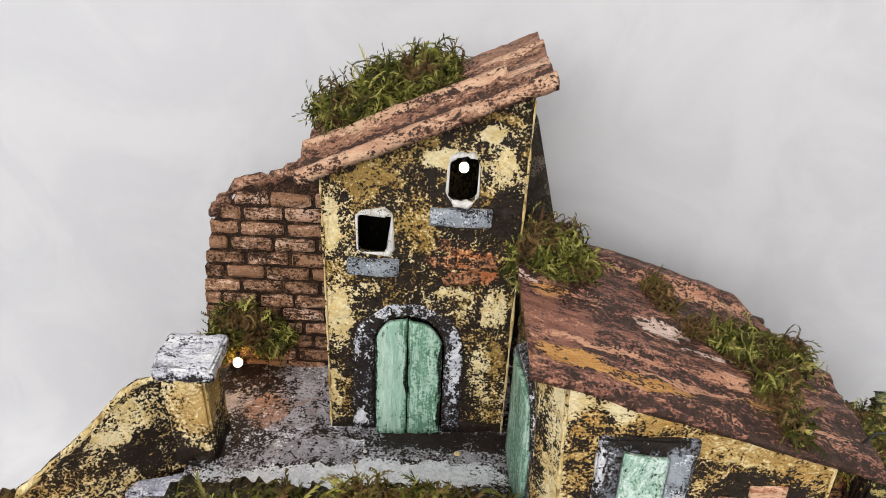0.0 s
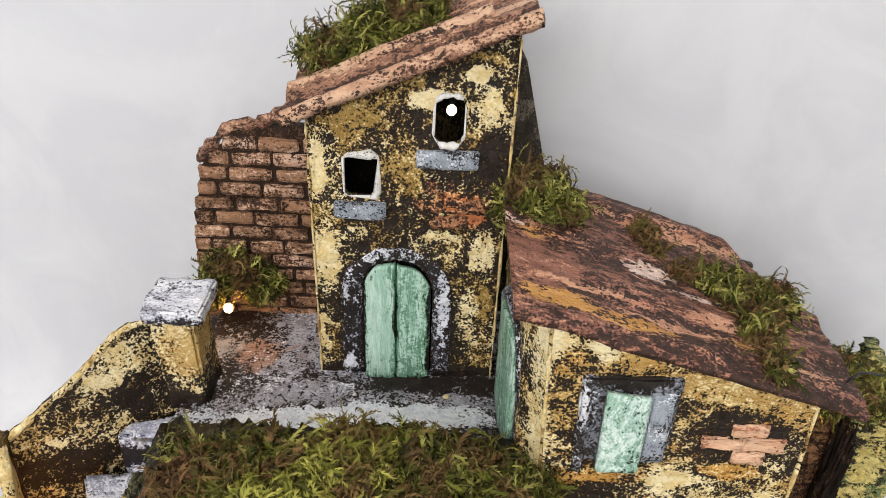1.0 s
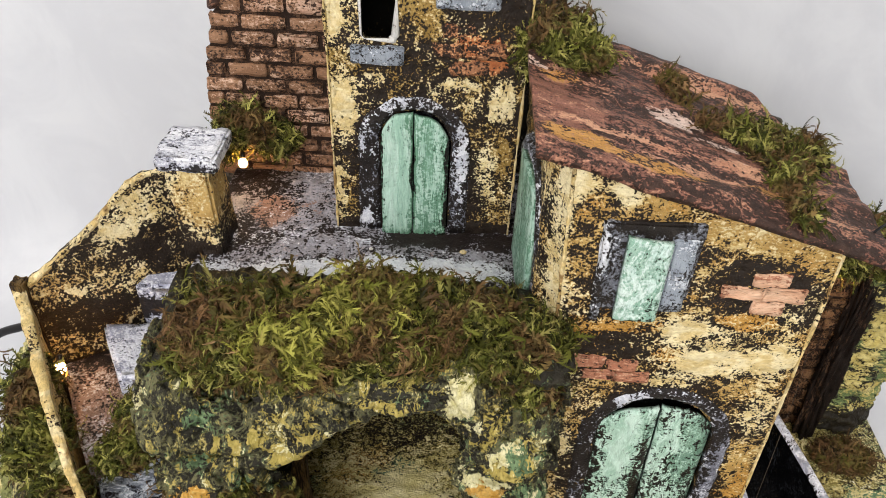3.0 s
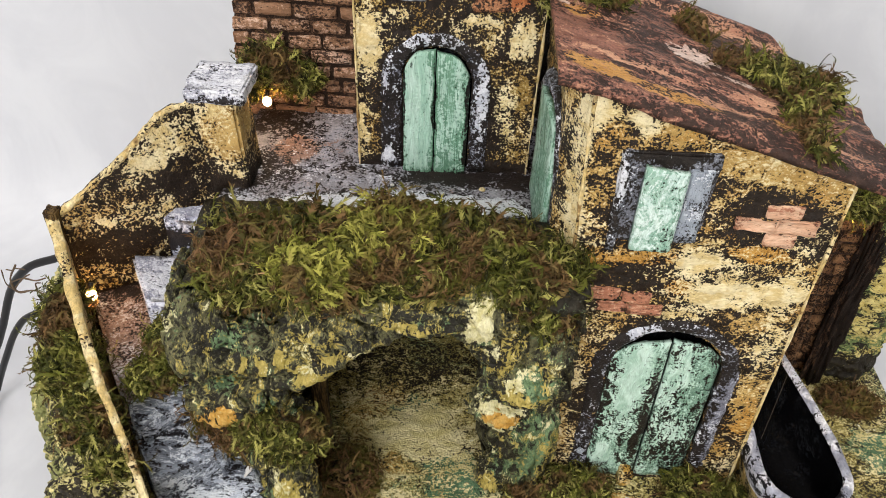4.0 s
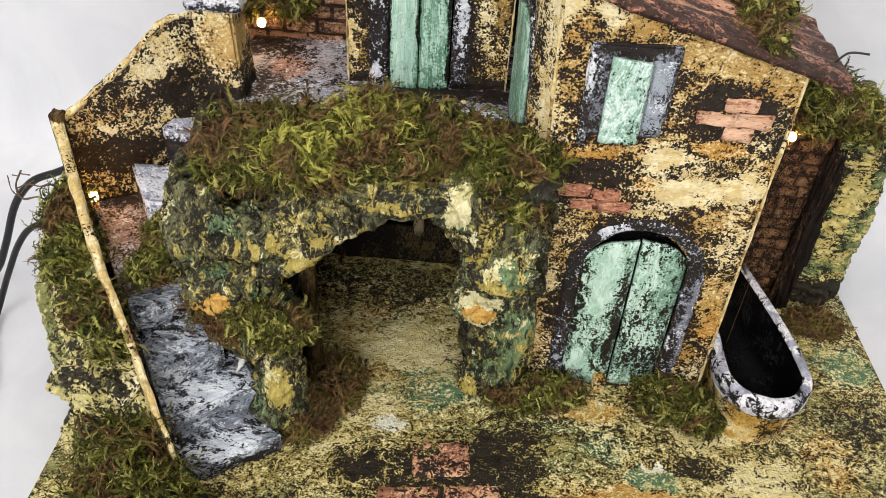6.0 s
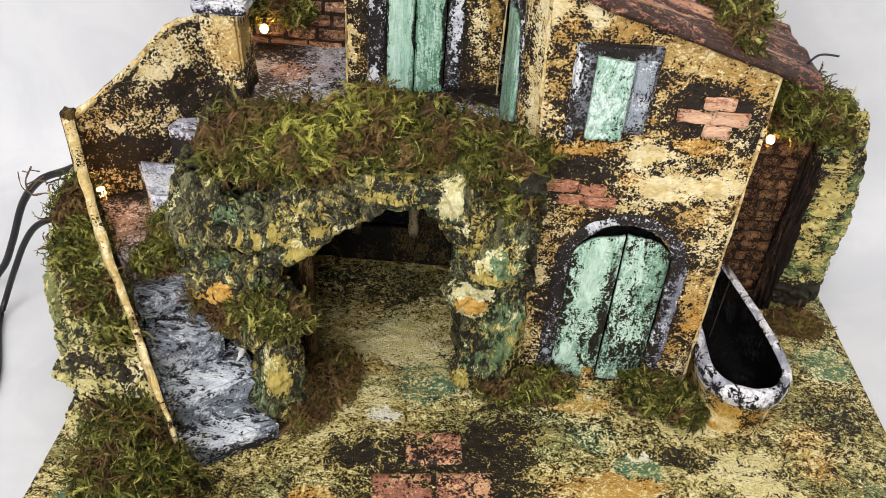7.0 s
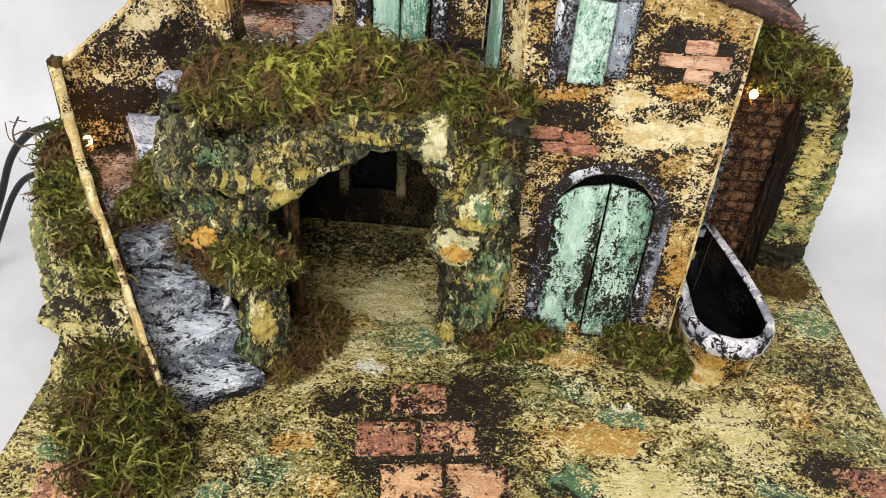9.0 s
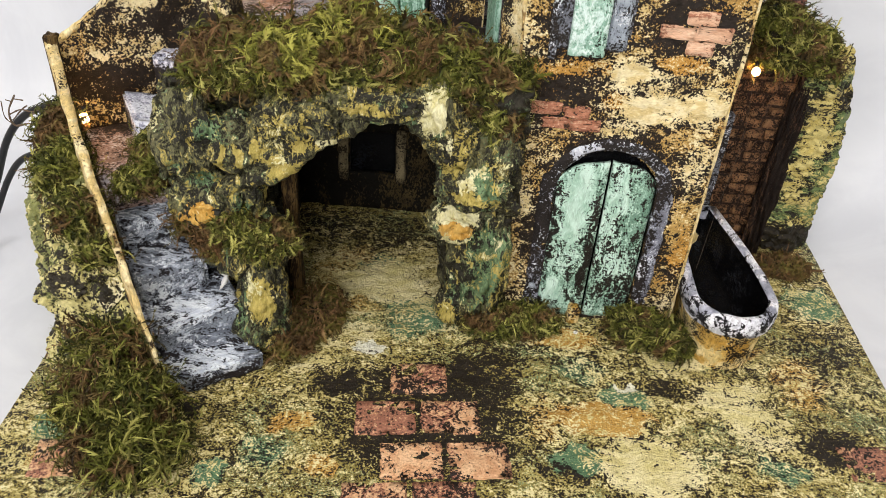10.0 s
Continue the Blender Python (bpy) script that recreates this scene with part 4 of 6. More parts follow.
def house():
    h = thing("house", (0.105, 0.3, 0), "small model house with peeling cream plaster walls and sloping roof", "house")
    a, b, c, d = (0.054, 0.25, -0.001), (0.170, 0.25, -0.001), (0.168, 0.25, 0.2325), (0.047, 0.25, 0.2688)
    fn = bilinear(a, b, c, d, 0.0011)

    def hole(u, v):
        p = fn(u, v)
        return in_arch(p.x, p.z, 0.1105, 0.0305, 0.002, 0.098, 1.0)

    v, f = sheet(fn, 120, 240, (0, 0.005, 0), hole)
    piece("front_wall", v, f, m_wall, h)
    for name, q in (("corner_wall", ((0.041, 0.267, -0.001), (0.054, 0.25, -0.001), (0.047, 0.25, 0.2688), (0.038, 0.264, 0.2712))),
                    ("side_wall", ((0.036, 0.338, -0.001), (0.041, 0.267, -0.001), (0.038, 0.264, 0.2712), (0.033, 0.338, 0.2712)))):
        v, f = sheet(bilinear(*q, 0.0009, (-1, -0.5, 0), 2.0), 20, 80, (0.004, 0.003, 0))
        piece(name, v, f, m_wall, h)
    v, f = sheet(bilinear((0.170, 0.25, -0.001), (0.172, 0.352, -0.001), (0.168, 0.352, 0.2325), (0.168, 0.25, 0.2325), 0.0009, (1, 0, 0), 1.0), 40, 80, (-0.004, 0, 0))
    piece("side_wall", v, f, m_wall, h)
    v, f = sheet(bilinear((0.172, 0.356, -0.001), (0.036, 0.356, -0.001), (0.036, 0.356, 0.272), (0.168, 0.356, 0.234), 0.0004, (0, 1, 0), 4.0), 10, 20, (0, -0.003, 0))
    piece("back_wall", v, f, m_board, h)
    for line in ([(0.1695, 0.2498, 0.0), (0.1685, 0.2497, 0.12), (0.1678, 0.2497, 0.2325)], [(0.0535, 0.2502, 0.02), (0.0505, 0.2502, 0.15), (0.0474, 0.2502, 0.266)]):
        v, f = tube(smooth_path(line, 14), 0.0009, 6, False, 0.9)
        piece("worn_edge", v, f, m_edge, h, "bare cream board edge")
    part("door_stop", block(0.1005, 0.1085, 0.2415, 0.252, 0.0, 0.0125, 4, 0.0012, 0.001), m_ochre, h, "ochre wedge under the door", smooth=True)
    # ground-floor double door
    # Black board behind the leaves draws the darkness of the gap above them.
    door = part("door", block(0.074, 0.147, 0.262, 0.265, 0.0, 0.137, 2, 0.0003), m_black, h, "closed double door in chipped teal paint")
    leaf("door_leaf", 0.0803, 0.1098, 0.002, 0.1165, 0.1205, 0.2500, m_teal_worn, door, "worn teal plank leaf", 0.0, -0.010)
    leaf("door_leaf", 0.1115, 0.1400, 0.002, 0.1205, 0.1165, 0.2510, m_teal_worn, door, "worn teal plank leaf", 0.0015, 0.010)
    v, f = arch_band((0.1108, 0.0405, 0.0, 0.0955), (0.1105, 0.0305, 0.0, 0.0985), 0.2488)
    piece("door_surround", v, f, m_surround, h, "rough grey painted surround")
    # shuttered window
    window = part("window", block(0.0635, 0.1065, 0.2478, 0.2535, 0.189, 0.2385, 8, 0.0012, 0.0012), m_trim, h, "shuttered window with grey frame")
    part("reveal", block(0.0942, 0.1045, 0.2465, 0.2500, 0.1905, 0.2315, 6, 0.0006, 0.0006), m_sill, window, "flat blue-grey painted reveal", smooth=True)
    leaf("shutter", 0.0738, 0.0932, 0.1875, 0.2335, 0.2315, 0.2435, m_shutter, window, "mint shutter hanging slightly askew")
    v, f = tube([(0.066, 0.248, 0.183 + 0.0042 * k) for k in range(14)], 0.0022, 7, False, 0.5, 0.6)
    piece("window_jamb", v, f, m_trim, window)
    # exposed bricks
    for x0, x1, z0, z1 in ((0.134, 0.1495, 0.2065, 0.213), (0.1215, 0.139, 0.1985, 0.2055), (0.140, 0.158, 0.1985, 0.2055), (0.1375, 0.150, 0.191, 0.1975),
                           (0.060, 0.076, 0.1495, 0.156), (0.0775, 0.092, 0.148, 0.1545), (0.066, 0.081, 0.141, 0.1475), (0.082, 0.099, 0.1405, 0.147)):
        part("brick", block(x0 - 0.0006, x1 + 0.0006, 0.2484, 0.2525, z0 - 0.0005, z1 + 0.0004, 4, 0.0012, 0.0006), m_patch, h, smooth=True)
    # side door towards the terrace
    nu, nv = 10, 40

    def side(u, v):
        z = 0.156 + 0.078 * v - 0.010 * abs(u - 0.5) * v
        return Vector((0.031 + 0.0045 * u - 0.0012 * math.sin(u * math.pi), 0.322 - 0.048 * u, z)) + Vector((-0.0005, 0, 0)) * fbm((u * 2, 0, z * 4), 9, 3)

    v, f = sheet(side, nu, nv, (0.003, 0, 0))
    piece("side_door", v, f, m_teal, h, "narrow teal plank door")
    v, f = tube([(0.0345, 0.325, 0.16), (0.034, 0.3245, 0.21), (0.0335, 0.32, 0.231), (0.034, 0.305, 0.243), (0.036, 0.285, 0.242), (0.0385, 0.272, 0.229), (0.04, 0.269, 0.2), (0.04, 0.268, 0.16)], 0.0028, 7, False, 0.4)
    piece("side_door_surround", v, f, m_trim, h, "rough grey painted surround")
    # roof
    def roof(u, v):
        y = 0.2445 + (0.377 - 0.2445) * v
        right = 0.188 if y < 0.315 else 0.188 - (y - 0.315) * 0.72
        x = 0.0305 + (right - 0.0305) * u - 0.002 * v
        z = 0.2765 - 0.302 * (x - 0.031)
        z += 0.0045 * math.exp(-((y - 0.361) / 0.007) ** 2) + 0.0022 * math.exp(-((y - 0.318 + 0.1 * (x - 0.1)) / 0.007) ** 2) + 0.002 * math.exp(-((y - 0.284 + 0.06 * (x - 0.1)) / 0.006) ** 2)
        z -= 0.003 * max(0, (0.252 - y) / 0.008)
        p = Vector((x, y, z))
        return p + Vector((0, 0, 1)) * (0.0012 * fbm((x * 0.4, y, 0), 70, 4) + 0.0004 * fbm((x * 0.5, y, 1), 300, 2))

    v, f = sheet(roof, 130, 100, (0, 0, -0.0035))
    piece("roof", v, f, m_roof, h, "sloping terracotta roof in streaky paint")
    return h


house()


# ---- tower ----
ROOF_Y = (0.3205, 0.3228, 0.3262, 0.3335, 0.3425, 0.3465, 0.3505, 0.358, 0.371, 0.380, 0.396, 0.402)
ROOF_H = (0.0, 0.0042, 0.0036, -0.0015, 0.0055, 0.0088, 0.0078, 0.002, 0.0066, 0.002, 0.0055, 0.002)

def tower():
    t = thing("tower_house", (-0.02, 0.36, 0.165), "tall narrow model house with flaking ochre plaster", "house")
    fn = bilinear((-0.0665, 0.334, 0.158), (0.0285, 0.334, 0.158), (0.0315, 0.334, 0.361), (-0.0675, 0.334, 0.3175), 0.001)

    def box(x, z, x0, x1, z0, z1, r=0.004):
        dx, dz = max(x0 + r - x, 0, x - x1 + r), max(z0 + r - z, 0, z - z1 + r)
        return dx * dx + dz * dz < r * r

    def hole(u, v):
        p = fn(u, v)
        return box(p.x, p.z, -0.0505, -0.0335, 0.276, 0.299) or box(p.x, p.z, -0.0065, 0.0085, 0.3055, 0.331, 0.006) or in_arch(p.x, p.z, -0.0238, 0.0185, 0.16, 0.2205, 1.0)

    v, f = sheet(fn, 120, 240, (0, 0.004, 0), hole)
    piece("front_wall", v, f, m_tower, t)
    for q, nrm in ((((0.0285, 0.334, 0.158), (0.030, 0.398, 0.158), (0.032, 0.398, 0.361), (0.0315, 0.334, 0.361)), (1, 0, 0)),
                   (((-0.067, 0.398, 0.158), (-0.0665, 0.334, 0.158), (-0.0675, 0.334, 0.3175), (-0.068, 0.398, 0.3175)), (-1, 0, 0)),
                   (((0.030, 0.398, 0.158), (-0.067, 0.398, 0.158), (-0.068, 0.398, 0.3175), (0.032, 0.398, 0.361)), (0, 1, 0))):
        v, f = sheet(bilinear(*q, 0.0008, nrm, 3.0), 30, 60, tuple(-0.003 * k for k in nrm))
        # Back wall coloured dark to stand in for the unlit inside behind the windows.
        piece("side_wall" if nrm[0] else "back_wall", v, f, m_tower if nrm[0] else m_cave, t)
    for line in ([(0.0288, 0.3335, 0.162), (0.030, 0.3335, 0.26), (0.0316, 0.3335, 0.358)], [(-0.0668, 0.3335, 0.162), (-0.067, 0.3335, 0.24), (-0.0676, 0.3335, 0.315)]):
        v, f = tube(smooth_path(line, 14), 0.0006, 6, False, 1.2)
        piece("worn_edge", v, f, m_edge, t, "bare cream board edge")
    # windows
    for x0, x1, z0, z1, r in ((-0.0505, -0.0335, 0.276, 0.299, 0.003), (-0.0065, 0.0085, 0.3055, 0.331, 0.006)):
        w = thing("window", (0, 0, 0))
        w.parent = t
        w.location = (0, 0, 0)
        w.matrix_parent_inverse = Matrix.Translation(-t.location)
        ring = []
        for cx, cz, a0 in ((x1 - r, z1 - r, 0), (x0 + r, z1 - r, 90), (x0 + r, z0 + r, 180), (x1 - r, z0 + r, 270)):
            ring += [(cx + r * math.cos(radians(a0 + 18 * k)), 0.3335, cz + r * math.sin(radians(a0 + 18 * k))) for k in range(6)]
        ring = [(x + 0.0008 * fbm((x, 3, z), 150, 3), y, z + 0.0008 * fbm((x, 8, z), 150, 3)) for x, y, z in ring]
        v, f = tube(ring, 0.0014, 7, True, 1.6)
        piece("window_frame", v, f, m_white, w, "thick white painted rim")
    for x0, x1, z0, z1 in ((-0.0555, -0.0295, 0.2645, 0.2735), (-0.0145, 0.0155, 0.294, 0.303)):
        part("window_sill", block(x0, x1, 0.3305, 0.336, z0, z1, 4, 0.0006, 0.0006), m_sill, t, "grey painted sill", smooth=True)
    # brick patch on the plaster
    for x0, x1, z0, z1 in ((-0.012, 0.006, 0.278, 0.286), (-0.016, 0.0, 0.2685, 0.277), (0.001, 0.020, 0.2685, 0.277), (-0.006, 0.012, 0.260, 0.268)):
        part("brick", block(x0, x1, 0.3333, 0.336, z0, z1, 4, 0.0014, 0.0008), m_rust, t, smooth=True)
    # double door
    # Black slab behind these leaves, coloured as the dark inside at the seams.
    door = part("door", block(-0.0475, -0.001, 0.3395, 0.342, 0.158, 0.245, 2, 0.0003), m_black, t, "tall closed double door in brushed teal paint")
    leaf("door_leaf", -0.0415, -0.0247, 0.1595, 0.2365, 0.2385, 0.3312, m_teal, door, "brushed teal plank leaf", 0.0, -0.011)
    leaf("door_leaf", -0.0241, -0.0060, 0.1575, 0.2375, 0.234, 0.3316, m_teal, door, "brushed teal plank leaf", 0.0, 0.011)
    v, f = arch_band((-0.0245, 0.0295, 0.163, 0.2175), (-0.0238, 0.0190, 0.163, 0.2210), 0.3325)
    piece("door_surround", v, f, m_surround, t, "chipped grey painted surround")

    # roof of long ridged strips
    def roof(u, v):
        y = 0.3205 + 0.0815 * v
        x = -0.0775 + (0.0385 - 0.0035 * v + 0.0775) * u
        z = 0.3195 + 0.443 * (x + 0.0775)
        h = float(np.interp(y, ROOF_Y, ROOF_H))
        if x > 0.018 and 0.338 < y < 0.356:
            h = min(h, 0.003)
        p = Vector((x, y, z + h))
        return p + Vector((-0.4, 0, 0.9)) * (0.001 * fbm((x * 0.5, y, 0), 90, 4) + 0.0004 * fbm((x, y, 1), 320, 2))

    v, f = sheet(roof, 130, 90, (0.0012, 0, -0.003))
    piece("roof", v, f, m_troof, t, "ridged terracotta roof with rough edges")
    return t


tower()


# ---- brick walls ----
def brick_wall(name, label, y, outline, x0, x1, z0, z1, bw, bh, joint, thick, material, seed, slope=0.0):
    wall = thing(name, ((x0 + x1) / 2, y, z0), label, "brick wall")
    rng = random.Random(seed)

    def fn(u, v):
        z = z0 + (z1 - z0) * v
        lo, hi = outline(z)
        x = lo + (hi - lo) * u
        return Vector((x, y + 0.0015, z)) + Vector((0, -0.0006, 0)) * fbm((x, 0, z), 120, 3)

    v, f = sheet(fn, 40, 60, (0, thick, 0))
    piece("mortar_bed", v, f, m_mortar, wall, "dark mortar")
    z, row = z0 + 0.001, 0
    while z + bh < z1 + 0.002:
        lo, hi = outline(z + bh / 2)
        x = lo - (bw * 0.5 if row % 2 else rng.uniform(0, bw * 0.3))
        while x < hi - 0.002:
            w = bw * rng.uniform(0.88, 1.12)
            a, b = max(x, lo - rng.uniform(0, 0.0015)), min(x + w - joint, hi)
            if b - a > 0.003:
                part("brick", block(a, b, y - rng.uniform(0, 0.001), y + 0.004, z + rng.uniform(-0.0003, 0.0003), z + bh, 3, 0.0010, 0.0005), material, wall, smooth=True)
            x += w
        z += bh + joint
        row += 1
    return wall


def left_outline(z):
    z = min(z, 0.2845)
    if z < 0.215:
        lo = -0.149
    elif z < 0.262:
        lo = -0.149 + (z - 0.215) * 0.19
    else:
        lo = -0.140 + (z - 0.262) * 0.95
    return lo, -0.064


brick_wall("brick_wall", "weathered red brick wall with a stepped broken top", 0.388, left_outline, -0.149, -0.064, 0.158, 0.2885, 0.0240, 0.0072, 0.0024, 0.006, m_brick, 5)
brick_wall("brick_wall", "dark brick wall at the back of the yard", 0.35, lambda z: (0.172, 0.262), 0.172, 0.262, 0.0, 0.163, 0.0125, 0.0072, 0.0018, 0.005, m_darkbrick, 6)


def wall_cap():
    c = thing("wall_ledge", (-0.1, 0.39, 0.29), "crumbling pale pink ledge on the brick wall", "ledge")
    v, f = tube(smooth_path([(-0.1415, 0.391, 0.2645), (-0.132, 0.391, 0.2755), (-0.121, 0.391, 0.2865), (-0.106, 0.391, 0.289), (-0.093, 0.39, 0.2955), (-0.082, 0.389, 0.305), (-0.074, 0.387, 0.315)], 6), lambda k: 0.0026 + 0.0022 * k, 9, False, 0.9)
    piece("plaster_ridge", v, f, m_troof, c)


wall_cap()


# ---- terrace, pillar, parapets, stairs ----
def terrace():
    t = thing("terrace", (-0.05, 0.33, 0.165), "grey painted terrace floor with worn plaster", "terrace")

    def fn(u, v):
        x, y = -0.138 + 0.174 * u, 0.270 + 0.128 * v
        z = 0.1635 + 0.0012 * fbm((x, y, 0), 60, 4) - 0.006 * max(0, (0.284 - y) / 0.014)
        return Vector((x, y, z))

    v, f = sheet(fn, 100, 70, (0, 0, -0.006))
    piece("terrace_floor", v, f, m_terrace, t)
    v, f = sheet(bilinear((-0.152, 0.398, 0), (0.04, 0.398, 0), (0.04, 0.398, 0.16), (-0.152, 0.398, 0.16), 0.0004), 10, 10, (0, 0.003, 0))
    piece("back_board", v, f, m_board, t)
    return t


terrace()


def pillar():
    p = thing("pillar", (-0.134, 0.316, 0.165), "square cream plaster pillar with whitewashed cap", "pillar")
    bm = block(-0.1455, -0.1235, 0.3015, 0.328, 0.160, 0.2185, 8, 0.0012, 0.0014)
    for v in bm.verts:
        v.co.x += (v.co.z - 0.19) * -0.04
    part("shaft", bm, m_parapet, p, smooth=True)
    part("cap", block(-0.1505, -0.1195, 0.2995, 0.3315, 0.2165, 0.2245, 8, 0.0012, 0.0012), m_cap, p, "whitewashed cap", smooth=True)
    return p


pillar()


def ribbon_wall(top, thick, z0, rough, seed):
    """An upright board along a path of top points."""
    pts = smooth_path(top, 10)
    n = len(pts) - 1

    def fn(u, v):
        k = u * n
        i = min(int(k), n - 1)
        p = pts[i].lerp(pts[i + 1], k - i)
        ahead = (pts[i + 1] - pts[i])
        side = Vector((ahead.y, -ahead.x, 0)).normalized()
        q = Vector((p.x, p.y, z0 + (p.z - z0) * v))
        return q + side * rough * fbm(q + Vector((seed, 0, 0)), 70, 4) + Vector((0, 0, 0.0012)) * fbm(q, 160, 2) * (v > 0.95)

    ahead = pts[-1] - pts[0]
    side = Vector((ahead.y, -ahead.x, 0)).normalized() * -thick
    return sheet(fn, 80, 50, side)


def parapet():
    w = thing("parapet_wall", (-0.19, 0.3, 0.1), "sloping parapet wall with blotched cream plaster", "wall")
    v, f = ribbon_wall([(-0.2185, 0.2725, 0.160), (-0.202, 0.283, 0.1725), (-0.186, 0.2925, 0.186), (-0.17, 0.302, 0.2025), (-0.1625, 0.3066, 0.2075), (-0.15, 0.314, 0.2085), (-0.144, 0.317, 0.2085)], 0.004, 0.0, 0.001, 0.0)
    piece("wall_board", v, f, m_parapet, w)
    v, f = tube(smooth_path([(-0.2185, 0.274, 0.1595), (-0.202, 0.2845, 0.172), (-0.186, 0.294, 0.1855), (-0.17, 0.3035, 0.202), (-0.1625, 0.308, 0.207), (-0.15, 0.3155, 0.208)], 12), 0.0018, 7, False, 0.7)
    piece("worn_edge", v, f, m_edge, w, "bare cream board edge")
    return w


parapet()

UP = Vector((-0.577, 0.817, 0))


def stair_wall():
    w = thing("stair_wall", (-0.18, 0.21, 0), "thin stair side board with worn cream edge", "wall")
    v, f = ribbon_wall([(-0.2185, 0.2715, 0.161), (-0.203, 0.245, 0.147), (-0.1895, 0.2215, 0.135), (-0.1755, 0.199, 0.121), (-0.162, 0.181, 0.0985), (-0.147, 0.161, 0.071), (-0.1375, 0.1485, 0.050), (-0.134, 0.1445, 0.040)], -0.0062, 0.0, 0.0006, 3.0)
    half, across = len(v) // 2, (v[len(v) // 2] - v[0])
    for k in range(half):
        u = (k % 81) / 80
        v[half + k] = v[k] + across * (0.95 - 0.6 * u + 0.15 * fbm(v[k], 90, 3))
    piece("wall_board", v, f, m_edge, w)
    return w


stair_wall()


part("corner_post", block(-0.2250, -0.2180, 0.2680, 0.2760, 0.0, 0.1640, 6, 0.0010, 0.001), m_wood, None)
tagged(bpy.data.objects["corner_post"], "dark wooden post where the two boards meet", "post")


def prism(corners, z0, wobble=0.001, cuts=10):
    """A rough block on four plan corners (front left, front right, back right, back left), each with its own top height."""
    bm = bmesh.new()
    bmesh.ops.create_cube(bm, size=1)
    for v in bm.verts:
        k = (0 if v.co.x < 0 else 1) if v.co.y < 0 else (3 if v.co.x < 0 else 2)
        x, y, z = corners[k]
        v.co = Vector((x, y, z if v.co.z > 0 else z0))
    bmesh.ops.bevel(bm, geom=bm.edges[:], offset=0.0018, segments=2, affect="EDGES")
    bmesh.ops.subdivide_edges(bm, edges=bm.edges[:], cuts=cuts, use_grid_fill=True)
    for v in bm.verts:
        v.co += v.normal * wobble * (fbm(v.co, 60, 3) + 0.5 * fbm(v.co, 240, 2))
    return bm


def stairs():
    st = thing("staircase", (-0.13, 0.19, 0), "steep outdoor steps in blue-grey and white paint", "stairs")
    for left, right, deep, zl, zr in (((-0.1335, 0.149), (-0.086, 0.178), 0.04, 0.0160, 0.0135), ((-0.1455, 0.166), (-0.102, 0.197), 0.04, 0.0345, 0.0380), ((-0.157, 0.182), (-0.124, 0.208), 0.04, 0.0620, 0.0625), ((-0.1675, 0.200), (-0.136, 0.224), 0.04, 0.0830, 0.0840)):
        back = UP * deep
        corners = [(*left, zl), (*right, zr), (right[0] + back.x, right[1] + back.y, zr + 0.004), (left[0] + back.x, left[1] + back.y, zl + 0.004)]
        part("step", prism(corners, 0.0, 0.0014), m_steps, st, smooth=True)
    part("landing", prism([(-0.178, 0.211, 0.1), (-0.146, 0.228, 0.101), (-0.176, 0.3, 0.102), (-0.216, 0.274, 0.101)], 0.0), m_landing, st, "worn pinkish landing", smooth=True)
    part("step", prism([(-0.168, 0.2445, 0.1262), (-0.154, 0.2475, 0.1242), (-0.166, 0.291, 0.1218), (-0.191, 0.283, 0.1262)], 0.09, 0.0008), m_block, st, "whitewashed upper step", smooth=True)
    part("step", prism([(-0.1725, 0.2915, 0.1475), (-0.14, 0.293, 0.1475), (-0.14, 0.312, 0.1475), (-0.168, 0.302, 0.1475)], 0.09, 0.0008), m_block, st, "whitewashed upper step", smooth=True)
    v, f = tube(smooth_path([(-0.1175, 0.211, 0.064), (-0.1165, 0.2085, 0.058), (-0.1135, 0.206, 0.055), (-0.1115, 0.2035, 0.050), (-0.113, 0.201, 0.046), (-0.115, 0.1985, 0.043)], 8), lambda k: 0.0032 * (1 - 0.8 * k), 8, False, 1.2)
    piece("plaster_drip", v, f, m_white, st, "dried drip of white plaster")
    return st


stairs()


# ---- grotto ----
HOLE = [(-0.088, -0.01), (-0.090, 0.07), (-0.088, 0.104), (-0.076, 0.121), (-0.059, 0.137), (-0.043, 0.146), (-0.027, 0.157), (-0.012, 0.156), (-0.001, 0.145), (0.007, 0.129), (0.010, 0.113), (0.010, 0.094), (0.012, 0.048), (0.016, -0.01)]


def hole_distance(x, z):
    """Distance to the mouth's outline; minus inside."""
    inside, best = False, 1.0
    for (x0, z0), (x1, z1) in zip(HOLE, HOLE[1:] + HOLE[:1]):
        if (z0 > z) != (z1 > z) and x < (x1 - x0) * (z - z0) / (z1 - z0) + x0:
            inside = not inside
        dx, dz = x1 - x0, z1 - z0
        k = max(0, min(1, ((x - x0) * dx + (z - z0) * dz) / (dx * dx + dz * dz)))
        best = min(best, math.hypot(x - x0 - k * dx, z - z0 - k * dz))
    return -best if inside else best


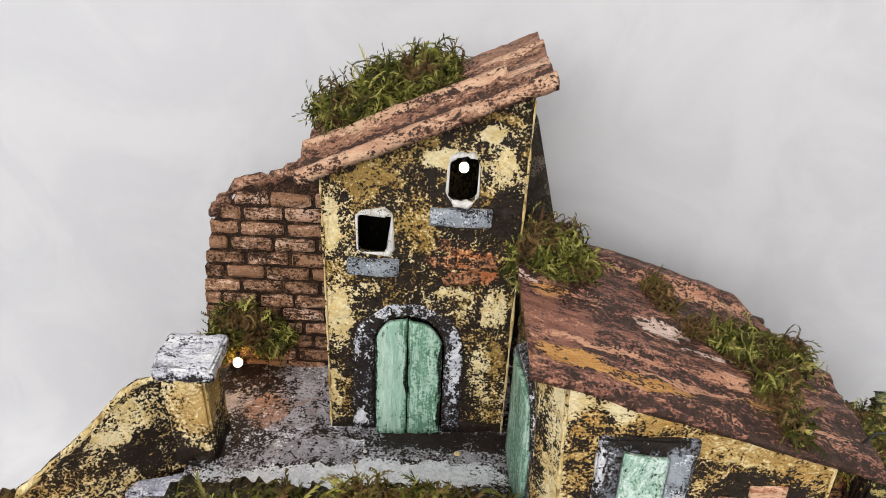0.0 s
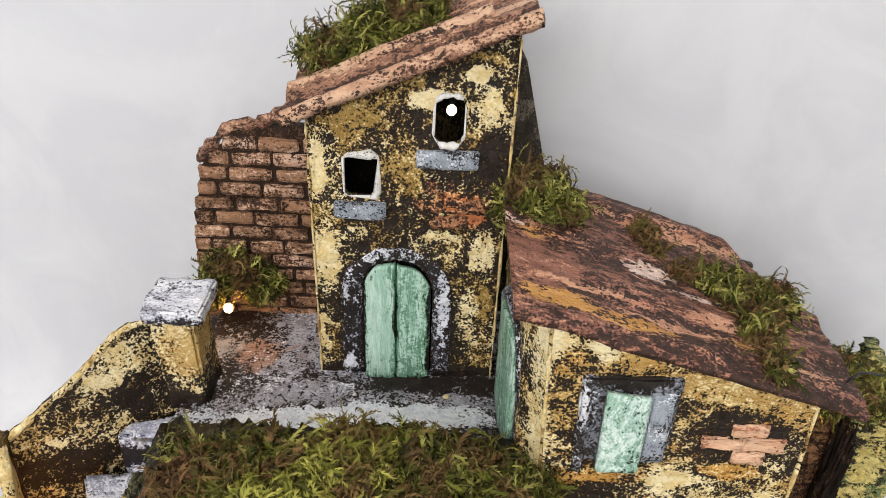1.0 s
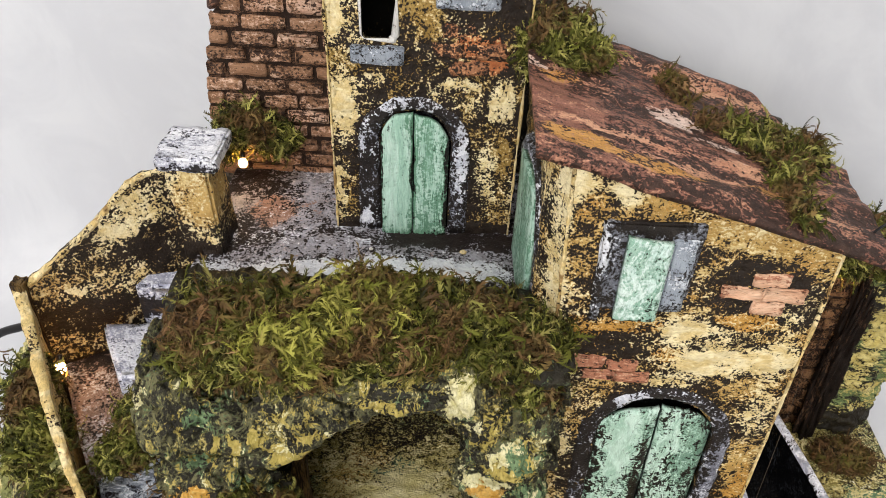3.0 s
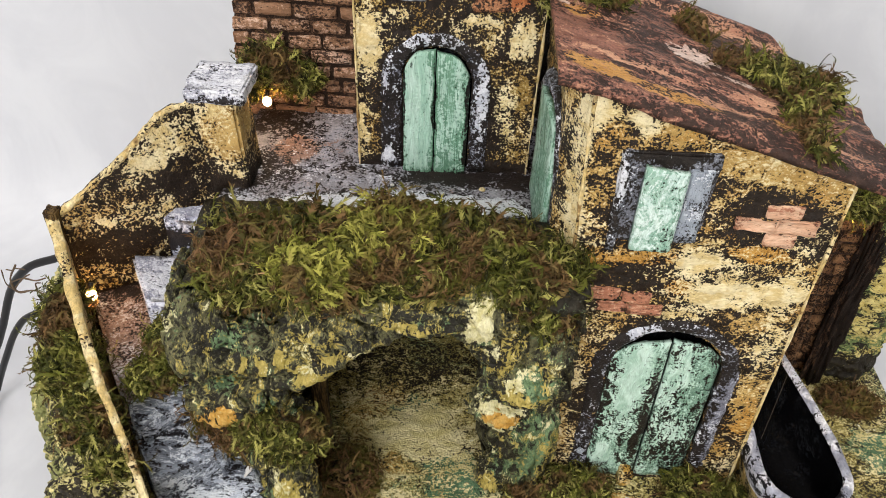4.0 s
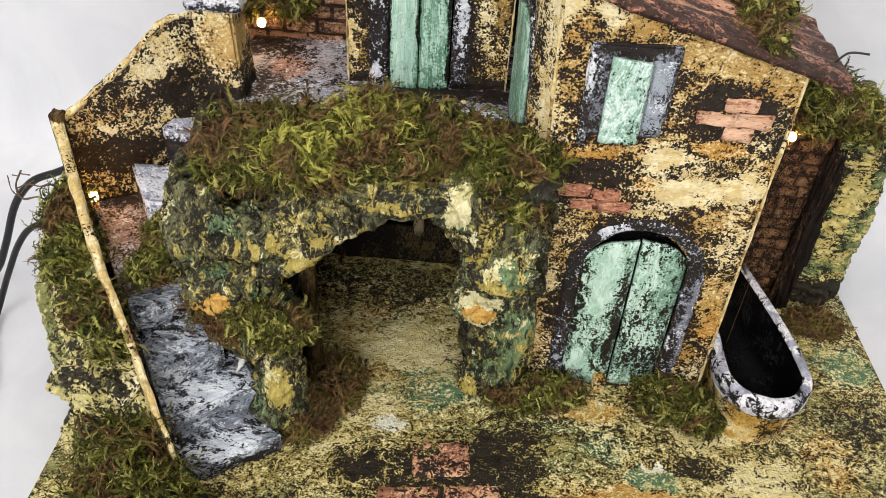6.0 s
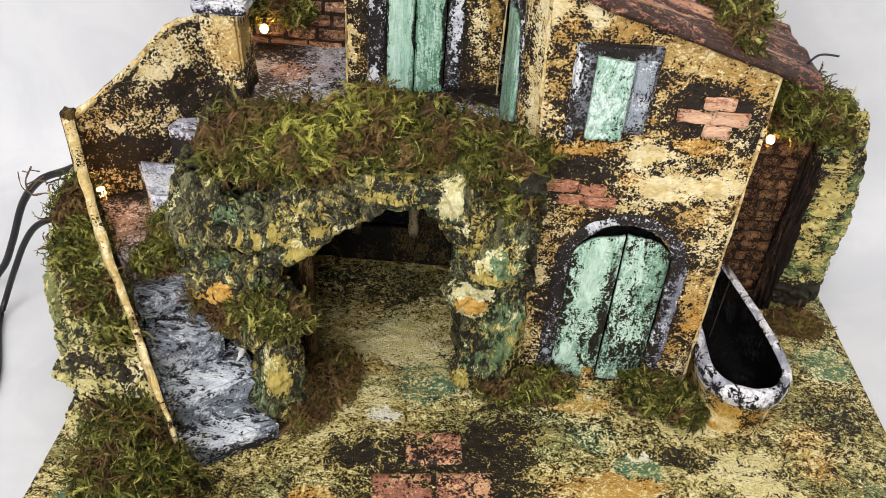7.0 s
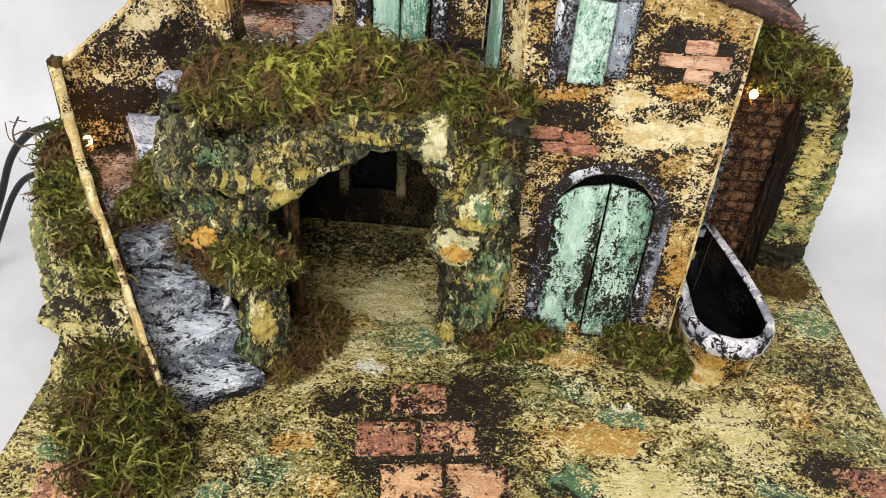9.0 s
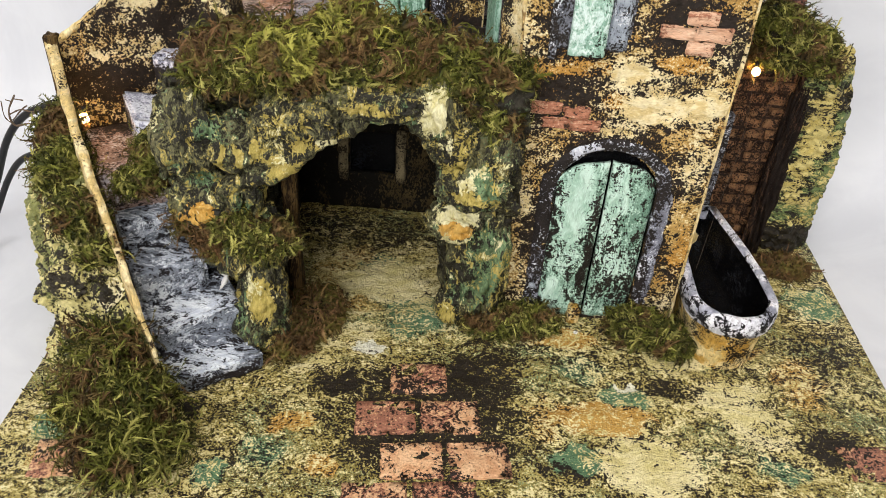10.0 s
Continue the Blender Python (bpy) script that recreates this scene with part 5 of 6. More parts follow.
def grotto():
    g = thing("grotto", (-0.04, 0.25, 0), "rocky grotto arch in mossy green and ochre", "grotto")

    def fn(u, v):
        z = 0.178 * v
        left = -0.137 + 0.034 * max(0, min(1, (0.095 - z) / 0.03))
        x = left + (0.056 - left) * u
        y = 0.248 - 0.021 * max(0, min(1, (z - 0.05) / 0.07)) + max(0, z - 0.164) * 2.6
        p = Vector((x, y, z))
        rough = 0.013 * crag(Vector((p.x + 0.5 * p.z, p.y, p.z * 1.3)), 40) - 0.006 + 0.0014 * crag(p + Vector((1, 0, 0)), 105) + 0.003 * fbm(p, 36, 3) + 0.0016 * ridge(p, 120, 3)
        d = hole_distance(x, z)
        lip = 0.012 * max(0, 1 - max(d, 0) / 0.012) ** 2
        return p + Vector((0.3 * rough, -rough + lip, 0.4 * rough))

    def hole(u, v):
        z = 0.178 * v
        left = -0.137 + 0.034 * max(0, min(1, (0.095 - z) / 0.03))
        return hole_distance(left + (0.056 - left) * u, z) < 0

    v, f = sheet(fn, 200, 180, (0, 0.012, 0), hole)
    piece("rock_arch", v, f, m_rock_recess, g)
    lumps = [((-0.119, 0.214, 0.100), (0.017, 0.012, 0.015)), ((-0.126, 0.220, 0.136), (0.016, 0.014, 0.022)), ((-0.098, 0.216, 0.138), (0.019, 0.011, 0.015)), ((-0.073, 0.215, 0.136), (0.012, 0.009, 0.010)), ((-0.064, 0.214, 0.157), (0.020, 0.011, 0.011)),
             ((-0.026, 0.216, 0.169), (0.024, 0.011, 0.009)), ((0.007, 0.222, 0.163), (0.011, 0.009, 0.014)), ((0.017, 0.226, 0.144), (0.013, 0.010, 0.013)), ((0.040, 0.232, 0.132), (0.013, 0.010, 0.016)),
             ((0.031, 0.226, 0.115), (0.017, 0.011, 0.012)), ((0.022, 0.233, 0.086), (0.0135, 0.010, 0.0125)), ((0.018, 0.236, 0.103), (0.007, 0.007, 0.006)), ((0.037, 0.242, 0.052), (0.016, 0.010, 0.05)), ((0.024, 0.240, 0.016), (0.009, 0.008, 0.014)),
             ((-0.086, 0.198, 0.045), (0.011, 0.011, 0.022)), ((-0.092, 0.206, 0.02), (0.014, 0.014, 0.026)), ((-0.1, 0.218, 0.07), (0.022, 0.016, 0.022)), ((-0.146, 0.252, 0.130), (0.007, 0.022, 0.02)), ((-0.138, 0.230, 0.125), (0.010, 0.014, 0.02)), ((-0.1, 0.224, 0.1), (0.010, 0.010, 0.02))]
    for k, (c, r) in enumerate(lumps):
        part("rock", lump((c[0], c[1] - 0.005, c[2]), [q * 1.08 for q in r], k + 1.0, 5, 0.40, 1.1, 0.3), m_rock, g, smooth=True)
    lips = (([(-0.112, 0.214, 0.088), (-0.107, 0.212, 0.107), (-0.093, 0.205, 0.1185), (-0.075, 0.204, 0.1255), (-0.059, 0.204, 0.141), (-0.042, 0.211, 0.150), (-0.027, 0.214, 0.1605)], 0.0052), ([(-0.027, 0.214, 0.1605), (-0.011, 0.217, 0.159), (0.002, 0.220, 0.147), (0.010, 0.223, 0.131), (0.0135, 0.230, 0.114), (0.0130, 0.236, 0.100)], 0.0048))
    for pts, r in lips:
        v, f = tube(smooth_path(pts, 10), r, 12, False, 0.55)
        piece("rolled_lip", v, f, m_rock, g)
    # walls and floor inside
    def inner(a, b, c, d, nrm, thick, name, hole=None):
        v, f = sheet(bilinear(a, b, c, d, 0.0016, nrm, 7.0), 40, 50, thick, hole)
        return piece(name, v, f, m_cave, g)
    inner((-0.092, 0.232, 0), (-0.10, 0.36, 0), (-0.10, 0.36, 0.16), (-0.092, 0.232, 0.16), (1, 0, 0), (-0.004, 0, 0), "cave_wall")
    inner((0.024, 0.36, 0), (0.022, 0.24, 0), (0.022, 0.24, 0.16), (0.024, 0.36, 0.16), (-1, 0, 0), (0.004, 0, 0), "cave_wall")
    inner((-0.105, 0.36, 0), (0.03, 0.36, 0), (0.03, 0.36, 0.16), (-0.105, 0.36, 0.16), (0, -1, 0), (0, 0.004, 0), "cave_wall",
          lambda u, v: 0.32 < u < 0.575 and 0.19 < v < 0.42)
    part("wooden_post", block(-0.084, -0.075, 0.240, 0.247, 0.0, 0.135, 8, 0.0012, 0.001), m_wood, g, "rough wooden post", smooth=True)
    for x in (-0.066, -0.0225):
        part("niche_jamb", block(x - 0.0035, x + 0.0035, 0.357, 0.362, 0.026, 0.07, 4, 0.0008, 0.0008), m_jamb, g, smooth=True)
    # Added black panel: stands in for the unlit depth of the niche.
    part("niche_dark_panel", block(-0.072, -0.017, 0.372, 0.375, 0.02, 0.076, 4, 0.0006), m_black, g, "black panel standing in for the dark niche opening")
    return g


grotto()


def outer_rock():
    g = thing("rock_slope", (-0.2, 0.2, 0), "rugged rock slope in pale green and cream", "rock")
    top = smooth_path([(-0.228, 0.272, 0.122), (-0.211, 0.247, 0.124), (-0.195, 0.222, 0.120), (-0.181, 0.199, 0.108), (-0.1665, 0.180, 0.086), (-0.151, 0.160, 0.056), (-0.142, 0.147, 0.03)], 8)
    n = len(top) - 1

    def fn(u, v):
        k = u * n
        i = min(int(k), n - 1)
        p = top[i].lerp(top[i + 1], k - i)
        out = Vector((-0.85, -0.5, 0)).lerp(Vector((-0.95, -0.2, 0)), 1 - u)
        reach = (0.033 - 0.003 * u) * (0.45 + 0.55 * min(1, u * 3))
        w = 1 - v
        q = p + out * reach * min(1, w * 2.2) ** 0.6 * (1 - 0.25 * max(0, w - 0.72) / 0.28)
        q.z = p.z * v
        rough = 0.0115 * crag(Vector((q.x, q.y, q.z * 1.3)), 52) - 0.005 + 0.0012 * crag(q + Vector((1, 0, 0)), 120) + 0.0035 * fbm(q, 40, 3) + 0.0018 * ridge(q, 130, 3)
        return q + out * rough * min(1, w * 4) + Vector((0, 0, 0.3 * rough * min(1, v * 4)))

    v, f = sheet(fn, 130, 110, (0.002, 0.0014, 0))
    piece("rock_face", v, f, m_slope, g)
    for k, (c, r) in enumerate((((-0.201, 0.182, 0.046), (0.014, 0.012, 0.007)), ((-0.186, 0.170, 0.066), (0.014, 0.010, 0.009)), ((-0.217, 0.214, 0.082), (0.009, 0.012, 0.011)), ((-0.194, 0.163, 0.018), (0.012, 0.012, 0.016)), ((-0.166, 0.166, 0.06), (0.008, 0.008, 0.011)), ((-0.181, 0.152, 0.034), (0.012, 0.010, 0.012)))):
        part("rock", lump(c, r, 40 + k, 5, 0.40, 1.0, 0.3), m_slope, g, smooth=True)
    return g


outer_rock()


# ---- yard with wing wall and trough ----
def wing_wall():
    w = thing("wing_wall", (0.268, 0.345, 0), "upright cork wall end in cream and green paint", "wall")
    def face(q, nrm, thick, name, nu=50, nv=120):
        a, b, c, d = (Vector(p) for p in q)
        nrm = Vector(nrm)
        def fn(u, v):
            p = (a * (1 - u) + b * u) * (1 - v) + (d * (1 - u) + c * u) * v
            r = 0.005 * crag(Vector((p.x * 0.8, p.y, p.z * 1.6)), 75) - 0.003 + 0.002 * fbm(p, 60, 4) + 0.0008 * fbm(p, 260, 3)
            return p + nrm * r
        v, f = sheet(fn, nu, nv, thick)
        piece(name, v, f, m_wing, w)

    def front(u, v):
        top = 0.141 + 0.022 * u
        z = top * v
        left, right = float(np.interp(z, (0, 0.03, 0.1, 0.142), (0.258, 0.246, 0.246, 0.243))), float(np.interp(z, (0, 0.05, 0.08, 0.12, 0.163), (0.291, 0.290, 0.290, 0.284, 0.2715)))
        p = Vector((left + (right - left) * u, 0.338 + 0.010 * max(0, u - 0.55) ** 1.5 * 3 + 0.006 * (1 - v), z))
        r = 0.005 * crag(Vector((p.x * 0.8, p.y, p.z * 1.6)), 75) - 0.003 + 0.002 * fbm(p, 60, 4) + 0.0006 * fbm(p, 260, 3)
        return p + Vector((0, -r, 0.25 * r * v))

    v, f = sheet(front, 50, 120, (0, 0.010, 0))
    piece("front_face", v, f, m_wing, w)
    face(((0.287, 0.352, 0), (0.292, 0.396, 0), (0.276, 0.396, 0.158), (0.266, 0.352, 0.162)), (1, 0, 0), (-0.008, 0, 0), "outer_face")
    return w


wing_wall()
part("cork_strip", lump((0.2455, 0.343, 0.062), (0.006, 0.008, 0.07), 33.0, 5, 0.8, 2.4), m_cork, None, smooth=True)
tagged(bpy.data.objects["cork_strip"], "dark upright strip of cork bark beside bricks", "cork bark")
part("stone_post", block(0.2, 0.207, 0.342, 0.35, 0.0, 0.112, 8, 0.0012, 0.001), m_trim, None)
tagged(bpy.data.objects["stone_post"], "narrow grey painted stone post against bricks", "post")


def trough():
    t = thing("water_trough", (0.197, 0.27, 0), "deep trough with black inside and whitewashed rim", "trough")
    def ring(grow, z, tilt=0.0):
        r = 0.0275 + grow
        pts = [(0.1975 + r * math.cos(a), 0.2335 + r * 1.05 * math.sin(a)) for a in np.linspace(0, -math.pi, 25)]
        pts = [(0.2085 + grow, 0.330), (0.213 + grow, 0.31), (0.219 + grow, 0.28), (0.2235 + grow, 0.255)] + pts + [(0.1705 - grow, 0.255), (0.1715 - grow, 0.29), (0.1725 - grow, 0.330)]
        return [Vector((x, y, z + tilt * (y - 0.25))) + Vector((0, 0, 0.0006 * fbm((x, y, z), 150, 3))) for x, y in pts]
    def loft(rings, name, mat, label="", close_bottom=False):
        n = len(rings[0])
        verts = [p + Vector((p.x - 0.197, p.y - 0.26, 0)).normalized() * 0.0006 * fbm(p, 120, 3) for r in rings for p in r]
        faces = [(a * n + k, a * n + (k + 1) % n, (a + 1) * n + (k + 1) % n, (a + 1) * n + k) for a in range(len(rings) - 1) for k in range(n)]
        if close_bottom:
            faces.append(tuple((len(rings) - 1) * n + k for k in range(n)))
        piece(name, verts, faces, mat, t, label)
    loft([ring(-0.005, -0.001), ring(-0.0045, 0.012), ring(-0.003, 0.024), ring(-0.001, 0.031), ring(0.0, 0.034)], "pedestal", m_ochre)
    loft([ring(-0.002, 0.031), ring(0.0008, 0.033), ring(0.0012, 0.039), ring(0.0006, 0.0435), ring(-0.001, 0.0455), ring(-0.0042, 0.0455), ring(-0.0056, 0.0435)], "rim", m_rim, "whitewashed rim")
    loft([ring(-0.0054, 0.0438), ring(-0.0058, 0.03), ring(-0.0075, 0.014), ring(-0.012, 0.009)], "bowl", m_black, "black glossy inside", True)
    return t


trough()


# ---- moss ----
moss("moss_clump", [((-0.052, 0.368, 0.336), (0.018, 0.012, 0.009)), ((-0.034, 0.37, 0.346), (0.018, 0.012, 0.011)), ((-0.018, 0.374, 0.355), (0.013, 0.010, 0.009))], 1150, m_moss, 1, "feathery green moss growing over the tiled roof", 0.013, 0.0011, 0.25, 0.6)
moss("moss_clump", [((0.044, 0.338, 0.279), (0.014, 0.012, 0.012)), ((0.052, 0.335, 0.272), (0.014, 0.012, 0.008)), ((0.036, 0.335, 0.27), (0.008, 0.01, 0.012))], 1000, m_moss, 2, "bushy green moss between tower and lower roof", 0.011, 0.001, 0.3, 0.5)
moss("moss_clump", [((0.139, 0.310, 0.244), (0.011, 0.012, 0.006)), ((0.158, 0.308, 0.239), (0.012, 0.013, 0.007)), ((0.146, 0.284, 0.242), (0.007, 0.014, 0.004)), ((0.147, 0.258, 0.241), (0.004, 0.009, 0.003)), ((0.128, 0.316, 0.247), (0.008, 0.006, 0.003))], 950, m_moss, 3, "green moss hanging over the terracotta roof", 0.011, 0.001, 0.6, 0.3)
moss("moss_clump", [((0.103, 0.345, 0.256), (0.006, 0.005, 0.0025)), ((0.106, 0.327, 0.254), (0.004, 0.008, 0.0018)), ((0.114, 0.314, 0.252), (0.005, 0.006, 0.0018))], 130, m_moss_dry, 4, "thin dry tufts of moss on the roof", 0.01, 0.0008, 0.4, 0.4)
moss("moss_clump", [((-0.126, 0.374, 0.198), (0.014, 0.010, 0.012)), ((-0.108, 0.376, 0.190), (0.010, 0.008, 0.009)), ((-0.136, 0.370, 0.188), (0.007, 0.006, 0.005))], 950, m_moss, 5, "dark green moss against the brick wall", 0.010, 0.001, 0.6, 0.3)
heap = [((-0.110, 0.238, 0.169), (0.012, 0.016, 0.009)), ((-0.104, 0.220, 0.171), (0.020, 0.012, 0.008)), ((-0.072, 0.214, 0.177), (0.020, 0.010, 0.009)), ((-0.03, 0.219, 0.180), (0.02, 0.011, 0.008)), ((0.028, 0.238, 0.162), (0.014, 0.010, 0.016)), ((-0.092, 0.232, 0.176), (0.024, 0.022, 0.012)), ((-0.06, 0.222, 0.18), (0.026, 0.020, 0.013)), ((-0.036, 0.234, 0.185), (0.024, 0.018, 0.011)),
        ((-0.01, 0.245, 0.180), (0.022, 0.018, 0.010)), ((0.018, 0.250, 0.172), (0.020, 0.016, 0.010)), ((0.042, 0.244, 0.166), (0.013, 0.008, 0.016)),
        ((-0.1, 0.254, 0.165), (0.022, 0.013, 0.006)), ((-0.065, 0.255, 0.167), (0.026, 0.014, 0.007)), ((-0.025, 0.257, 0.167), (0.022, 0.012, 0.006))]
moss("moss_heap", heap, 8600, m_moss, 6, "thick heap of green and brown moss over the ledge", 0.0105, 0.001, 0.45, 0.3)
moss("moss_tuft", [((-0.066, 0.212, 0.188), (0.017, 0.014, 0.009)), ((-0.04, 0.232, 0.198), (0.018, 0.014, 0.006))], 750, m_moss_bright, 7, "bright yellow-green moss tuft on the heap", 0.011, 0.0012, 0.35, 0.4)
moss("moss_tuft", [((-0.108, 0.226, 0.179), (0.015, 0.013, 0.007)), ((-0.008, 0.228, 0.181), (0.012, 0.008, 0.006))], 900, m_moss_dry, 8, "withered brown moss tuft on the ledge", 0.009, 0.0007, 0.5, 0.2)
TUFTS = ((-0.058, 0.216, 0.190, 0), (-0.035, 0.240, 0.197, 0), (-0.075, 0.244, 0.184, 1), (-0.010, 0.248, 0.188, 1), (0.012, 0.246, 0.182, 1), (-0.098, 0.234, 0.184, 2), (-0.112, 0.230, 0.177, 2), (-0.02, 0.222, 0.182, 2), (0.04, 0.242, 0.172, 1), (-0.114, 0.25, 0.172, 1))
for k, (x, y, z, tone) in enumerate(TUFTS):
    moss("moss_tuft", [((x, y, z), (0.011, 0.009, 0.005))], 130, (m_moss_bright, m_moss, m_moss_dry)[tone], 60 + k, ("bright yellow-green moss tuft on the heap", "long green moss tuft on the heap", "withered brown moss tuft on the ledge")[tone], 0.0145, 0.0015, 0.35, 0.5)
moss("moss_clump", [((0.036, 0.231, 0.152), (0.016, 0.009, 0.016)), ((0.014, 0.223, 0.172), (0.012, 0.008, 0.008)), ((0.043, 0.237, 0.134), (0.009, 0.006, 0.014))], 800, m_moss, 9, "green moss hanging down the grotto rock", 0.010, 0.001, 0.8, 0.0)
moss("moss_clump", [((-0.211, 0.240, 0.118), (0.007, 0.014, 0.013)), ((-0.199, 0.214, 0.109), (0.011, 0.015, 0.015)), ((-0.184, 0.190, 0.094), (0.009, 0.012, 0.013)), ((-0.170, 0.178, 0.080), (0.007, 0.008, 0.008)), ((-0.214, 0.228, 0.1), (0.006, 0.010, 0.010))], 1900, m_moss, 10, "green moss spilling down the rock slope", 0.011, 0.001, 0.7, 0.0)
moss("moss_clump", [((-0.150, 0.226, 0.118), (0.010, 0.012, 0.010)), ((-0.158, 0.214, 0.104), (0.012, 0.009, 0.007))], 620, m_moss, 11, "small moss clump beside the steps", 0.009, 0.001, 0.5, 0.2)
moss("moss_clump", [((-0.108, 0.204, 0.088), (0.014, 0.012, 0.010)), ((-0.086, 0.2, 0.080), (0.018, 0.013, 0.012))], 1100, m_moss, 12, "rounded moss cushion beside the grotto mouth", 0.008, 0.0009, 0.4, 0.3)
moss("moss_clump", [((-0.126, 0.211, 0.083), (0.010, 0.007, 0.011)), ((-0.117, 0.206, 0.074), (0.008, 0.006, 0.009))], 420, m_moss_dry, 19, "brown straw-like moss hanging beside the steps", 0.013, 0.0008, 1.0, -0.3)
moss("moss_clump", [((-0.066, 0.228, 0.004), (0.018, 0.022, 0.010)), ((-0.076, 0.202, 0.006), (0.014, 0.016, 0.012))], 1000, m_moss_dry, 13, "dark moss patch on the ground by the grotto", 0.009, 0.0009, 0.3, 0.5)
moss("moss_clump", [((0.056, 0.234, 0.004), (0.022, 0.012, 0.010)), ((0.078, 0.236, 0.004), (0.014, 0.010, 0.010))], 850, m_moss, 14, "dark moss patch at the foot of the wall", 0.009, 0.0009, 0.3, 0.5)
moss("moss_clump", [((0.145, 0.236, 0.006), (0.016, 0.014, 0.012)), ((0.166, 0.226, 0.006), (0.014, 0.014, 0.011))], 1000, m_moss, 15, "moss patch on the ground beside the door", 0.009, 0.0009, 0.3, 0.5)
moss("moss_clump", [((-0.155, 0.128, 0.016), (0.024, 0.018, 0.020)), ((-0.142, 0.106, 0.008), (0.024, 0.018, 0.012)), ((-0.162, 0.146, 0.036), (0.014, 0.012, 0.014))], 2000, m_moss, 16, "large tuft of stringy moss before the steps", 0.018, 0.0009, 0.15, 0.8)
moss("moss_clump", [((0.215, 0.332, 0.176), (0.014, 0.012, 0.012)), ((0.234, 0.335, 0.168), (0.016, 0.010, 0.011)), ((0.216, 0.336, 0.156), (0.012, 0.008, 0.010)), ((0.206, 0.322, 0.186), (0.012, 0.010, 0.012)), ((0.249, 0.335, 0.153), (0.009, 0.008, 0.007))], 1800, m_moss, 17, "bushy moss on top of the yard wall", 0.011, 0.001, 0.4, 0.4)
moss("moss_clump", [((0.266, 0.322, 0.002), (0.018, 0.012, 0.006))], 420, m_moss_dry, 18, "brown moss at the foot of the yard wall", 0.008, 0.0008, 0.2, 0.4)


# ---- lights and cables ----
def bulb(at, label, radius=0.0026, glow=m_bulb):
    b = thing("light_bulb", at, label, "light bulb", "string of tiny bulbs")
    bm = bmesh.new()
    bmesh.ops.create_uvsphere(bm, u_segments=24, v_segments=16, radius=radius, matrix=Matrix.Translation(at) @ Matrix.Diagonal((1, 1, 1.1, 1)))
    part("glass", bm, glow, b, "glowing warm bulb", smooth=True)
    v, f = tube([(at[0], at[1] + 0.001, at[2] + radius), (at[0], at[1] + 0.003, at[2] + radius * 2.2)], radius * 0.5, 8)
    piece("socket", v, f, m_cable, b)
    return b


bulb((0.0012, 0.3691, 0.3096), "tiny lit bulb inside the upper window", glow=m_bulb_dim)
bulb((-0.1250, 0.3600, 0.1850), "tiny lit bulb under the moss by the brick wall")
bulb((-0.2030, 0.2535, 0.1205), "tiny lit bulb over the stair landing", 0.0030)
bulb((0.2041, 0.3240, 0.1522), "tiny lit bulb over the yard")


def cable(name, pts, r, material, label, category):
    v, f = tube(smooth_path(pts, 8), r, 8)
    return tagged(new(name, mesh_from(name, v, f, material)), label, category)


cable("power_cable", [(-0.225, 0.302, 0.112), (-0.238, 0.302, 0.107), (-0.250, 0.302, 0.101), (-0.270, 0.303, 0.091), (-0.287, 0.303, 0.071), (-0.303, 0.302, 0.037), (-0.316, 0.30, 0.013), (-0.334, 0.296, -0.001), (-0.38, 0.28, -0.0035)], 0.0026, m_cable, "black rubber power cable curving down to the table", "cable")
cable("power_cable", [(-0.236, 0.276, 0.085), (-0.263, 0.28, 0.073), (-0.277, 0.28, 0.058), (-0.290, 0.278, 0.034), (-0.303, 0.276, 0.007), (-0.302, 0.258, -0.0035), (-0.280, 0.211, -0.0035), (-0.277, 0.18, -0.0035), (-0.30, 0.14, -0.0035), (-0.36, 0.11, -0.0035)], 0.0022, m_cable, "black rubber power cable curving down to the table", "cable")


def twig():
    t = thing("dry_twig", (-0.238, 0.27, 0.1), "dry brown branching twig beside the rock slope", "twig")
    for name, pts, r in (("stem", [(-0.236, 0.268, 0.098), (-0.246, 0.27, 0.1045), (-0.257, 0.27, 0.1025), (-0.2585, 0.27, 0.112), (-0.252, 0.27, 0.1235)], 0.0006),
                         ("branch", [(-0.2575, 0.27, 0.106), (-0.251, 0.271, 0.113), (-0.246, 0.27, 0.117)], 0.0004), ("branch", [(-0.2545, 0.27, 0.119), (-0.258, 0.269, 0.1205)], 0.0004), ("branch", [(-0.2585, 0.27, 0.110), (-0.250, 0.269, 0.1145), (-0.243, 0.269, 0.1135), (-0.236, 0.268, 0.117)], 0.0005), ("branch", [(-0.257, 0.27, 0.1025), (-0.262, 0.27, 0.108), (-0.2615, 0.27, 0.119)], 0.0004),
                         ("branch", [(-0.253, 0.27, 0.121), (-0.2475, 0.27, 0.1205)], 0.0004), ("branch", [(-0.245, 0.27, 0.104), (-0.243, 0.268, 0.112), (-0.239, 0.267, 0.114)], 0.0004)):
        v, f = tube(smooth_path(pts, 5), r, 6, False, 0.6)
        piece(name, v, f, m_twig, t)


twig()


